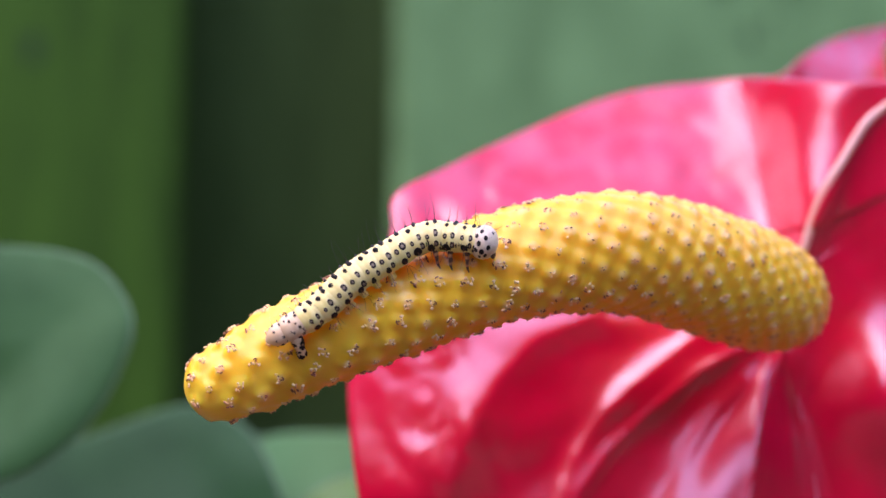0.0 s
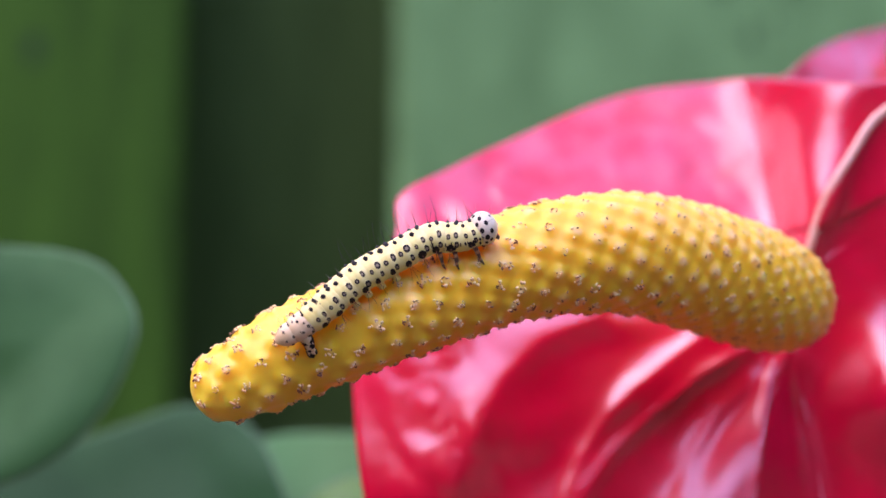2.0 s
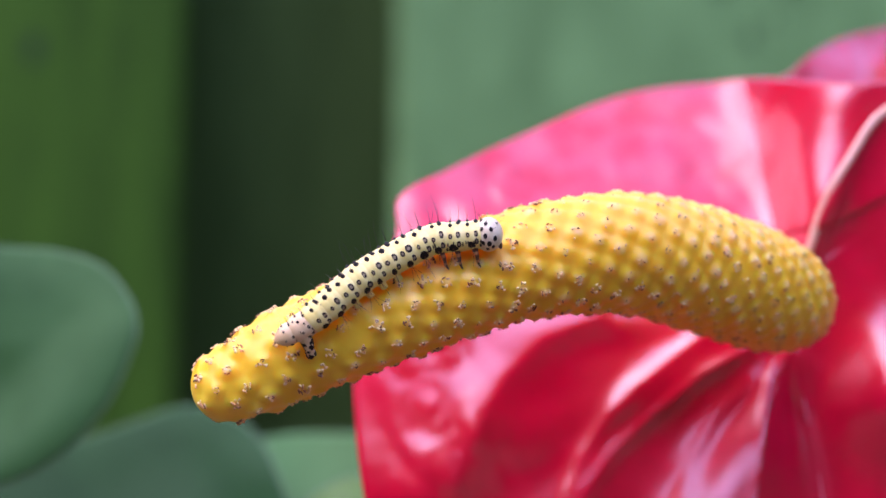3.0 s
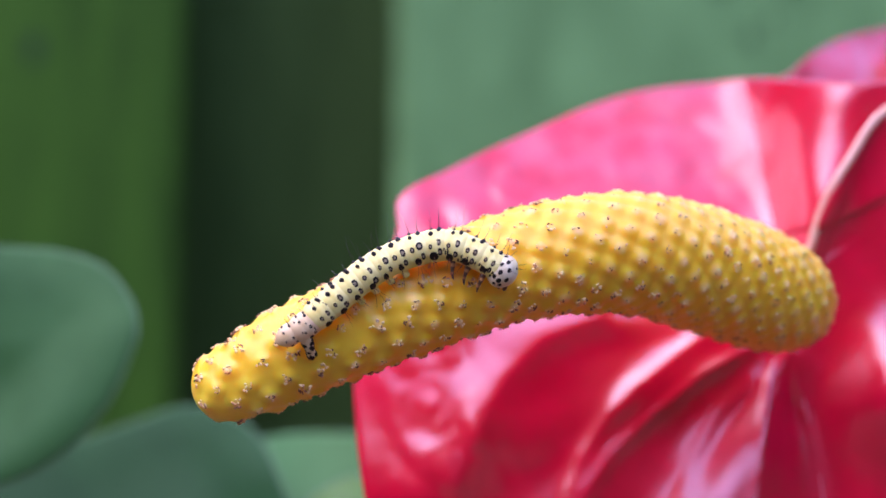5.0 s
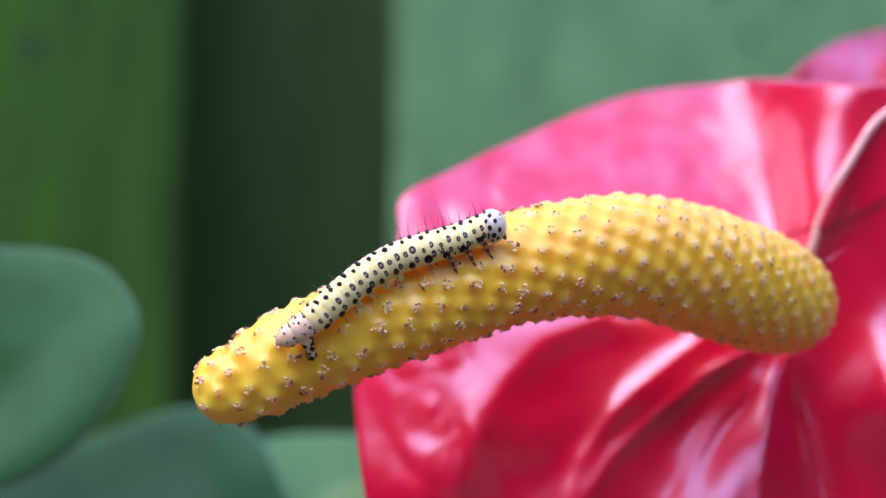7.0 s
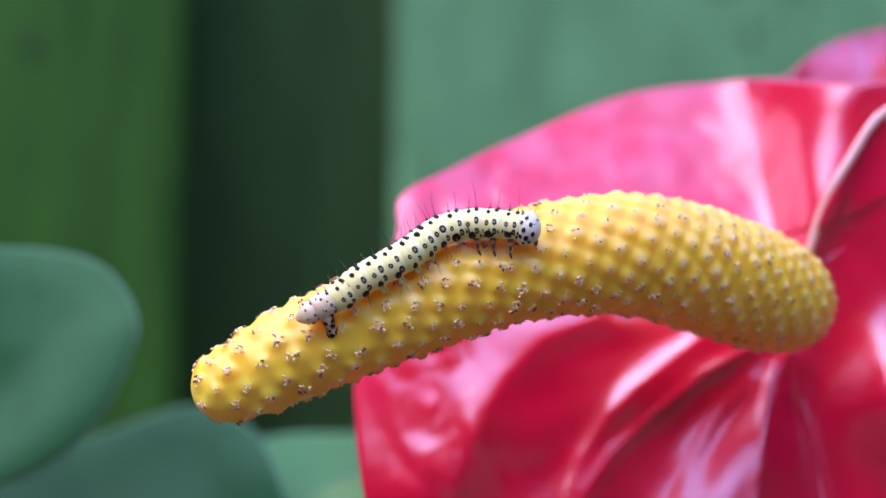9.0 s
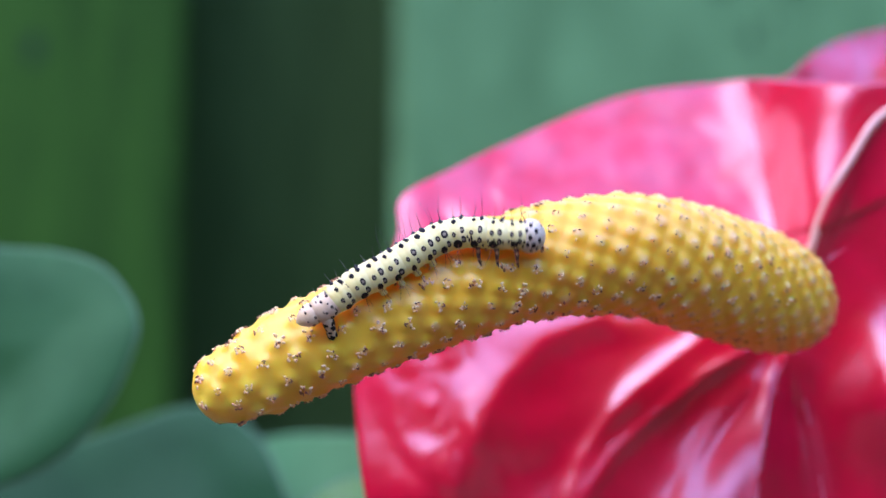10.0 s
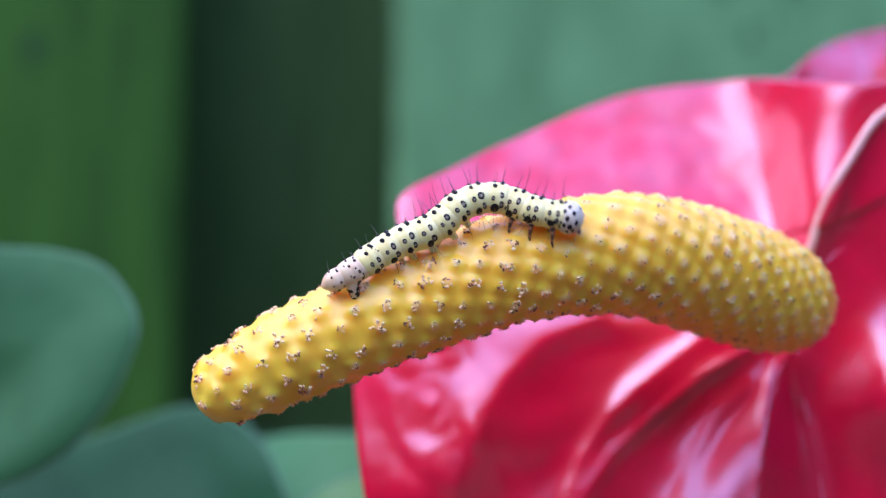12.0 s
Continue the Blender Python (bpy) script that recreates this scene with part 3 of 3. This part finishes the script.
def cone_mesh():
    k = 0.001
    n = 9
    verts = [(r * math.cos(6.2832 * i / n) * k, r * math.sin(6.2832 * i / n) * k, z * k) for r, z in ((1.0, -0.15), (0.75, 0.25), (0.3, 0.75)) for i in range(n)] + [(0, 0, 0.95 * k)]
    faces = [(j * n + i, j * n + (i + 1) % n, (j + 1) * n + (i + 1) % n, (j + 1) * n + i) for j in range(2) for i in range(n)] + [(2 * n + i, 2 * n + (i + 1) % n, 3 * n) for i in range(n)]
    me = bpy.data.meshes.new("tubercle")
    me.from_pydata(verts, [], faces)
    me.materials.append(M_BLACK)
    me.polygons.foreach_set("use_smooth", [True] * len(faces))
    return me


SPOT, RINGED, CONE = spot_mesh(False), spot_mesh(True), cone_mesh()


def child(name, me, parent, m):
    ob = new(name, me)
    ob.parent = parent
    ob.matrix_basis = m
    return ob


def bare(name, verts, faces, material, parent, label=""):
    """A part in its parent's own space, points in mm."""
    me = bpy.data.meshes.new(name)
    me.from_pydata([(a * 0.001, b * 0.001, c * 0.001) for a, b, c in verts], [], faces)
    me.materials.append(material)
    me.polygons.foreach_set("use_smooth", [True] * len(me.polygons))
    ob = new(name, me)
    ob.parent = parent
    if label:
        tagged(ob, label)
    return ob


def on_body(x, angle, r):
    """Place and outward way on a segment; angle in degrees from the back, positive on the side of -y."""
    w = radians(angle)
    n = Vector((0, -math.sin(w), math.cos(w)))
    return Vector((x, 0, 0)) + n * r, n


def seat(p, n, sx, sy, sz):
    return Matrix.Translation(p * 0.001) @ n.to_track_quat("Z", "X").to_matrix().to_4x4() @ Matrix.Diagonal((sx, sy, sz, 1))


def hairs(rng, roots):
    """One bundle of curved bristles: roots are (place, way, length)."""
    verts, faces = [], []
    for p, n, long in roots:
        sway = Vector((rng.uniform(-0.5, 0.5), rng.uniform(-0.3, 0.3), rng.uniform(-0.2, 0.3)))
        path = [p + n * (long * q) + sway * (long * 0.5 * q * q) for q in (0, 0.3, 0.65, 1.0)]
        v, f = tube([tuple(q) for q in path], [0.028, 0.025, 0.019, 0.008], 4)
        faces += [tuple(i + len(verts) for i in g) for g in f]
        verts += v
    return verts, faces


def make_segment(i):
    rng = random.Random(100 + i)
    r = SIZES[i]
    n, m = 36, 28
    verts, faces = [], []
    for j in range(m + 1):
        x = -1.74 + 3.48 * j / m
        x = math.copysign(1.74 * (abs(x) / 1.74) ** 0.8, x)
        q = profile(x, r) if i or x > 0 else r * max(0, 1 - (x / 1.75) ** 2) ** 0.8
        for k in range(n):
            w = 2 * math.pi * k / n
            flat = 0.93 if math.cos(w) < -0.3 else 1.0
            verts.append((x, q * math.sin(w), q * math.cos(w) * flat))
    for j in range(m):
        for k in range(n):
            q = (k + 1) % n
            faces.append((j * n + k, j * n + q, (j + 1) * n + q, (j + 1) * n + k))
    faces += [tuple(range(n))[::-1], tuple(range(m * n, (m + 1) * n))]
    seg = bare("segment", verts, faces, M_PALE if i < 2 else M_SKIN, caterpillar, "pinkish white rear segment" if i < 2 else "")
    k = r / 1.9
    dark, amber, pale = [], [], []
    for side in (1, -1):
        for angle, x, size, kind in ((7, 0.5, 0.40, "cone"), (22, -0.35, 0.42, "cone"), (66, 0.35, 0.42, "ring"), (74, -0.5, 0.31, "ring"), (101, 0.4, 0.42, "ring"), (117, -0.25, 0.55, "spot")):
            angle += rng.uniform(-4, 4)
            x += rng.uniform(-0.08, 0.08)
            p, out = on_body(x, angle * side, profile(x, r) * (0.98 if angle > 105 else 1.0))
            size *= k * rng.uniform(0.85, 1.12) * (0.7 if i < 2 else 1)
            me = {"cone": CONE, "ring": RINGED, "spot": SPOT}[kind]
            child("tubercle" if kind == "cone" else "spot", me, seg, seat(p, out, size, size * rng.uniform(0.68, 0.92), size * (0.75 if kind == "cone" else 0.6)))
            if kind == "cone":
                (pale if i < 5 and rng.random() < 0.6 else dark).append((p, (out + Vector((0.1, 0, 0))).normalized(), rng.uniform(0.8, 1.5) if i < 5 else rng.uniform(1.1, 3.2)))
            elif kind == "spot":
                for _ in range(3 if i > 2 else 0):
                    amber.append((p, (out * 0.7 + Vector((rng.uniform(-0.35, 0.35), rng.uniform(-0.2, 0.2), -0.8))).normalized(), rng.uniform(1.0, 2.6)))
    if i < 3:
        for _ in range(14):
            x = rng.uniform(-0.9, 0.9)
            p, out = on_body(x, rng.uniform(-60, 130), profile(x, r) * (0.9 if i == 0 else 1))
            child("speck", SPOT, seg, seat(p, out, rng.uniform(0.08, 0.2), rng.uniform(0.05, 0.1), 0.1))
    if i >= 10:
        for side in (1, -1):
            for _ in range(9):
                x = rng.uniform(-0.9, 0.9)
                p, out = on_body(x, rng.uniform(88, 128) * side, profile(x, r))
                child("speck", SPOT, seg, seat(p, out, rng.uniform(0.12, 0.3), rng.uniform(0.07, 0.13), 0.1))
    for roots, material in ((dark, M_HAIR), (amber, M_AMBER), (pale, M_WHITEHAIR)):
        if roots:
            v, f = hairs(rng, roots)
            bare("bristles", v, f, material, seg)
    if i >= 10:
        for side in (1, -1):
            path = spline([(0.1, -0.75 * side, -1.05), (0.25, -1.0 * side, -1.9), (0.3, -0.95 * side, -2.7), (0.55, -0.75 * side, -3.4)], 10)
            v, f = tube(path, [0.30, 0.31, 0.24, 0.25, 0.19, 0.17, 0.18, 0.13, 0.1, 0.03], 8)
            leg = bare("leg", v, f, M_LEG, seg, "jointed leg banded amber and black")
            leg.data.materials.append(M_LEG_PALE)
            leg.data.polygons.foreach_set("material_index", [1 if q // 8 in (0, 2, 5) and q < 72 else 0 for q in range(len(f))])
    if i in (4, 5, 6, 7):
        for side in (1, -1):
            path = spline([(0, -0.4 * side, -1.2), (0, -0.45 * side, -1.8), (0, -0.4 * side, -2.25)], 8)
            v, f = tube(path, [0.55, 0.52, 0.46, 0.4, 0.38, 0.4, 0.42, 0.3], 10)
            bare("proleg", v, f, M_SKIN, seg, "stubby pale proleg")
    if i == 0:
        for side in (1, -1):
            path = spline([(1.3, -0.7 * side, -0.5), (1.2, -1.2 * side, -1.5), (1.0, -1.35 * side, -2.3), (0.9, -1.3 * side, -3.0)], 10)
            v, f = tube(path, [0.7, 0.68, 0.64, 0.58, 0.54, 0.5, 0.48, 0.5, 0.54, 0.36], 12)
            leg = bare("clasper", v, f, M_PALE, seg, "pale rear clasper speckled black")
            for q in range(58):
                w, k = rng.uniform(0, 6.28), rng.choice((1, 2, 2, 3, 3, 4, 4, 5, 6, 7, 8, 8, 9))
                wide = (0.7, 0.68, 0.64, 0.58, 0.54, 0.5, 0.48, 0.5, 0.54, 0.36)[k]
                out = Vector((math.cos(w), math.sin(w), 0))
                p = Vector(path[k]) + out * wide
                child("speck", SPOT, seg, seat(p, out, rng.uniform(0.2, 0.4), rng.uniform(0.12, 0.26), 0.15))
    return seg


def make_head():
    rng = random.Random(77)
    n, m = 32, 22
    verts, faces = [], []
    for j in range(m + 1):
        a = math.pi * j / m
        for k in range(n):
            w = 2 * math.pi * k / n
            x, y, z = -1.6 * math.cos(a), 1.75 * math.sin(a) * math.sin(w), 1.88 * math.sin(a) * math.cos(w)
            # the cleft between the two lobes
            if z > 0:
                z *= 1 - 0.10 * math.exp(-(y / 0.28) ** 2)
            verts.append((x, y, z))
    for j in range(m):
        for k in range(n):
            q = (k + 1) % n
            faces.append((j * n + k, j * n + q, (j + 1) * n + q, (j + 1) * n + k))
    head = bare("head", verts, faces, M_HEAD, caterpillar, "white head capsule dotted with black")
    dark = []
    for side in (1, -1):
        for x, angle, size in ((-0.7, 15, 0.2), (-0.2, 40, 0.24), (-0.65, 58, 0.22), (0.35, 62, 0.24), (-0.3, 84, 0.26), (0.75, 95, 0.26), (0.1, 112, 0.3), (-0.55, 110, 0.24), (0.95, 30, 0.15), (0.5, 128, 0.22), (-0.1, 135, 0.2)):
            w = radians(angle * side)
            ring = math.sqrt(max(0, 1 - (x / 1.6) ** 2))
            p = Vector((x, -1.75 * ring * math.sin(w), 1.88 * ring * math.cos(w)))
            out = Vector((p.x / 1.6 ** 2, p.y / 1.75 ** 2, p.z / 1.88 ** 2)).normalized()
            size *= 1.2
            child("spot", SPOT, head, seat(p, out, size, size * 0.75, size * 0.6))
            if angle < 90:
                dark.append((p, (out + Vector((0.3, 0, 0))).normalized(), rng.uniform(0.7, 1.4)))
    v, f = hairs(rng, dark)
    bare("bristles", v, f, M_HAIR, head)
    for side in (1, -1):
        v, f = tube(spline([(0.95, -0.45 * side, -0.9), (1.25, -0.4 * side, -1.3), (1.25, -0.2 * side, -1.6)], 6), [0.3, 0.3, 0.27, 0.22, 0.16, 0.06], 8)
        bare("mandible", v, f, M_LEG, head)
    return head


BODY = [make_segment(i) for i in range(13)] + [make_head()]
STANCES = []


def stance(t, *points):
    """How the caterpillar lies at t: its middle line from tail to head, as poses of its pieces."""
    c = spline(points, 300)
    s = np.concatenate([[0], np.cumsum(np.linalg.norm(np.diff(c, axis=0), axis=1))])
    whole = s[-1]

    def at(q):
        return Vector([float(np.interp(q, s, c[:, k])) for k in range(3)])

    poses = []
    for i in range(14):
        q = 1.1 + (whole - 1.1 - 3.2) * i / 12 if i < 13 else whole - 1.5
        wide = 1.7
        along = (at(min(whole, q + wide)) - at(max(0, q - wide))).normalized()
        toward = radians(14 + 26 * smooth01(5 - i, 0, 5))
        up = Vector((0, 0, 1)) * math.cos(toward) - Vector((0, 1, 0)) * math.sin(toward)
        up = (up - along * up.dot(along)).normalized()
        side = up.cross(along)
        m = Matrix((along, side, up)).transposed().to_4x4()
        m.translation = mm(*at(q)) - caterpillar.location
        poses.append(m)
    STANCES.append((t, poses))


def motions():
    stance(0.0, (-17.3, -8.6, -9.6), (-14.7, -8.6, -8.2), (-11.8, -8.2, -6.2), (-8.8, -7.5, -3.4), (-5.3, -6.6, -1.2), (-1.2, -6.0, 1.0), (2.8, -6.2, 0.9), (5.6, -6.6, 0.5), (6.6, -6.7, 0.3))
    stance(0.5, (-16.9, -8.6, -9.5), (-14.7, -8.5, -8.2), (-11.7, -8.1, -5.8), (-8.7, -7.4, -3.2), (-5.3, -6.5, -1.1), (-1.0, -5.9, 1.1), (2.7, -6.1, 1.0), (5.5, -6.6, 0.5), (6.7, -6.8, 0.3))
    stance(1.0, (-17.1, -8.6, -9.5), (-14.7, -8.5, -8.1), (-11.8, -8.1, -5.7), (-8.9, -7.4, -3.3), (-5.3, -6.5, -1.1), (-1.0, -5.9, 1.1), (2.5, -6.1, 1.2), (5.3, -6.5, 0.6), (6.5, -6.7, 0.5))
    stance(1.5, (-17.1, -8.6, -9.5), (-14.7, -8.5, -8.1), (-11.9, -8.1, -5.8), (-8.8, -7.4, -3.2), (-5.3, -6.5, -1.1), (-1.2, -6.0, 1.0), (2.5, -6.1, 1.1), (5.0, -6.3, 1.2), (6.3, -6.3, 1.2))
    stance(2.0, (-17.0, -8.6, -9.6), (-14.7, -8.5, -8.2), (-11.8, -8.1, -5.8), (-8.8, -7.4, -3.2), (-5.3, -6.6, -1.2), (-1.2, -6.0, 0.9), (2.3, -5.9, 1.1), (4.3, -5.7, 2.1), (5.9, -5.7, 2.2))
    stance(2.5, (-17.1, -8.6, -9.5), (-14.8, -8.5, -8.1), (-11.9, -8.1, -5.9), (-8.8, -7.4, -3.3), (-5.3, -6.5, -1.1), (-1.0, -5.8, 1.0), (1.5, -5.2, 1.8), (3.4, -4.9, 2.9), (4.9, -5.1, 2.7))
    stance(3.0, (-17.1, -8.6, -9.5), (-14.7, -8.5, -8.2), (-11.8, -8.2, -5.9), (-8.8, -7.4, -3.3), (-5.3, -6.6, -1.2), (-1.2, -6.0, 0.8), (2.1, -6.0, 1.2), (4.6, -6.1, 1.5), (6.4, -6.2, 1.5))
    stance(3.2, (-17.1, -8.6, -9.5), (-14.7, -8.5, -8.2), (-11.8, -8.2, -5.9), (-8.8, -7.5, -3.3), (-5.3, -6.6, -1.2), (-1.2, -6.1, 0.8), (2.5, -6.2, 1.0), (4.9, -6.6, 0.7), (6.5, -6.7, 0.4))
    stance(4.8, (-17.1, -8.6, -9.7), (-14.6, -8.6, -8.5), (-11.7, -8.3, -6.1), (-8.8, -7.6, -3.5), (-5.3, -6.9, -1.4), (-1.1, -6.5, 0.3), (2.1, -6.8, 0.2), (5.4, -7.1, -0.9), (7.2, -7.1, -1.9))
    stance(5.0, (-17.1, -8.6, -9.6), (-14.7, -8.6, -8.3), (-11.9, -8.2, -5.9), (-8.8, -7.5, -3.3), (-5.4, -6.8, -1.2), (-0.9, -6.6, 0.2), (2.1, -6.9, -0.1), (5.4, -7.2, -1.8), (7.5, -7.0, -3.4))
    stance(5.5, (-17.3, -8.6, -9.5), (-14.8, -8.5, -8.2), (-11.9, -8.1, -5.9), (-8.9, -7.5, -3.3), (-5.3, -7.0, -1.4), (-1.2, -7.1, -0.8), (1.9, -7.3, -1.0), (5.2, -7.3, -2.2), (8.1, -6.9, -3.5))
    stance(6.0, (-17.3, -8.6, -9.4), (-14.8, -8.5, -8.1), (-11.9, -8.1, -5.8), (-8.9, -7.4, -3.2), (-5.3, -6.9, -1.3), (-1.2, -7.0, -0.7), (2.3, -7.1, -0.7), (5.5, -7.1, -0.8), (8.1, -6.9, -1.1))
    stance(6.5, (-17.3, -8.6, -9.4), (-14.8, -8.5, -8.1), (-11.9, -8.1, -5.8), (-8.9, -7.4, -3.2), (-5.3, -6.8, -1.3), (-1.7, -6.5, -0.1), (1.6, -6.3, 0.7), (5.1, -6.1, 1.8), (7.1, -6.2, 1.5))
    stance(7.0, (-17.2, -8.6, -9.4), (-14.8, -8.5, -8.1), (-11.9, -8.1, -5.7), (-8.8, -7.3, -3.1), (-5.3, -6.6, -1.0), (-1.5, -6.2, 0.3), (1.8, -5.8, 1.3), (4.8, -5.5, 2.6), (6.6, -5.6, 2.4))
    stance(7.2, (-17.0, -8.6, -9.1), (-14.5, -8.4, -7.7), (-11.7, -7.9, -5.4), (-8.8, -7.2, -2.9), (-5.3, -6.5, -0.9), (-1.3, -6.1, 0.5), (2.0, -5.8, 1.5), (5.0, -5.6, 2.4), (7.0, -5.7, 2.2))
    stance(8.8, (-14.9, -8.2, -7.3), (-12.3, -8.1, -5.7), (-10.1, -7.8, -4.5), (-8.3, -7.5, -3.2), (-6.7, -7.1, -2.3), (-3.8, -6.4, -0.6), (-2.0, -5.5, 0.8), (-0.3, -4.6, 2.0), (2.1, -4.2, 3.0), (4.2, -4.5, 3.1), (6.8, -4.8, 3.1), (10.2, -4.8, 3.1))
    stance(9.0, (-14.9, -8.2, -7.2), (-10.9, -7.9, -5.0), (-8.3, -7.5, -3.1), (-6.7, -7.1, -2.3), (-3.9, -6.5, -0.7), (-1.9, -5.6, 0.7), (-0.1, -5.0, 1.9), (2.2, -4.8, 2.5), (4.2, -5.0, 2.7), (7.1, -5.4, 2.5), (10.5, -5.6, 1.9))
    stance(9.2, (-14.9, -8.2, -7.2), (-12.3, -8.0, -5.7), (-10.1, -7.8, -4.4), (-8.3, -7.5, -3.1), (-6.7, -7.0, -2.2), (-3.8, -6.4, -0.5), (-1.9, -5.5, 0.8), (0.0, -4.9, 1.9), (2.4, -4.8, 2.6), (4.4, -5.3, 2.5), (7.3, -5.9, 1.7), (9.7, -6.2, 0.4), (11.1, -6.2, -0.3))
    stance(9.5, (-14.8, -8.3, -7.3), (-12.1, -8.2, -6.1), (-10.1, -7.9, -4.6), (-8.2, -7.6, -3.2), (-6.6, -7.2, -2.4), (-3.7, -6.6, -0.8), (-1.7, -6.0, 0.5), (0.4, -5.7, 1.3), (2.8, -6.0, 1.5), (4.7, -6.5, 0.8), (6.1, -6.9, -0.2), (7.6, -6.9, -1.8), (9.3, -6.6, -3.6), (10.5, -6.1, -4.1))
    stance(10.0, (-15.0, -8.3, -7.4), (-12.3, -8.1, -5.9), (-10.1, -7.8, -4.3), (-8.2, -7.5, -3.1), (-6.6, -7.1, -2.4), (-3.9, -6.6, -0.8), (-1.9, -6.0, 0.4), (0.0, -5.6, 1.3), (2.4, -5.6, 1.8), (4.3, -5.9, 1.7), (7.3, -6.0, 1.5), (10.8, -5.7, 1.5))
    stance(10.2, (-15.0, -8.2, -7.3), (-12.4, -8.0, -5.7), (-10.1, -7.7, -4.2), (-8.3, -7.4, -2.9), (-6.7, -7.0, -2.2), (-3.9, -6.4, -0.6), (-2.0, -5.6, 0.7), (-0.2, -4.8, 1.9), (1.8, -4.3, 2.8), (4.5, -3.8, 3.6), (6.8, -3.3, 4.6), (9.6, -3.0, 4.8))
    stance(10.5, (-15.8, -6.6, -5.2), (-12.8, -6.9, -4.3), (-9.8, -7.0, -3.0), (-7.5, -7.0, -2.3), (-6.2, -6.9, -2.0), (-3.9, -6.5, -0.7), (-1.8, -5.6, 0.7), (0.2, -4.7, 2.0), (2.1, -4.1, 3.1), (5.2, -3.7, 3.9), (7.2, -3.4, 4.5), (9.6, -3.4, 4.6))
    stance(10.8, (-12.6, -6.5, -3.9), (-10.5, -5.8, -2.2), (-8.0, -5.5, -0.8), (-5.9, -5.6, -0.3), (-3.5, -5.9, -0.2), (-1.3, -5.4, 0.8), (0.6, -4.5, 2.5), (2.2, -3.9, 3.7), (4.1, -3.8, 4.1), (5.9, -3.8, 3.9), (7.6, -3.7, 4.4), (9.7, -3.6, 4.4))
    stance(11.0, (-12.4, -6.6, -3.9), (-9.5, -6.2, -2.3), (-6.5, -5.6, -0.7), (-3.5, -5.0, 1.0), (-1.6, -4.6, 2.7), (-0.1, -4.3, 4.6), (1.3, -3.9, 5.9), (3.2, -3.6, 6.7), (5.1, -3.5, 5.2), (6.2, -3.8, 3.8), (8.2, -3.5, 4.3), (10.0, -3.3, 4.9))
    stance(11.2, (-12.4, -6.5, -3.9), (-9.5, -6.2, -2.4), (-6.5, -5.6, -0.6), (-3.5, -5.0, 1.0), (-1.3, -4.6, 2.3), (0.3, -4.2, 4.3), (1.5, -3.9, 5.8), (3.6, -3.5, 6.8), (5.5, -3.4, 5.4), (6.6, -3.7, 4.1), (8.2, -3.4, 4.3), (10.1, -3.3, 4.8))
    stance(11.5, (-12.4, -6.5, -3.8), (-9.5, -6.1, -2.3), (-6.5, -5.4, -0.4), (-3.6, -4.9, 1.2), (-0.9, -4.5, 2.5), (0.6, -4.1, 4.2), (2.1, -3.8, 5.9), (3.8, -3.5, 6.8), (5.8, -3.2, 5.6), (7.7, -2.8, 6.2), (10.0, -2.2, 7.3))
    stance(11.8, (-12.4, -6.5, -3.8), (-9.5, -6.1, -2.3), (-6.8, -5.5, -0.5), (-4.3, -5.0, 0.9), (-1.0, -4.5, 2.3), (1.0, -4.1, 4.2), (2.6, -3.7, 5.4), (4.7, -3.4, 6.0), (7.5, -2.9, 5.5), (10.0, -2.3, 5.8), (12.9, -1.4, 6.4))
    stance(12.0, (-12.4, -6.5, -3.8), (-9.5, -6.1, -2.3), (-6.8, -5.5, -0.5), (-4.2, -5.0, 0.9), (-1.0, -4.5, 2.2), (1.1, -4.1, 4.0), (2.9, -3.7, 5.1), (5.3, -3.3, 5.5), (7.4, -3.2, 5.1), (9.0, -3.6, 4.4), (11.9, -4.0, 3.7), (15.2, -4.1, 3.2))
    for i, piece in enumerate(BODY):
        walk(piece, [(t, poses[i]) for t, poses in STANCES])


motions()
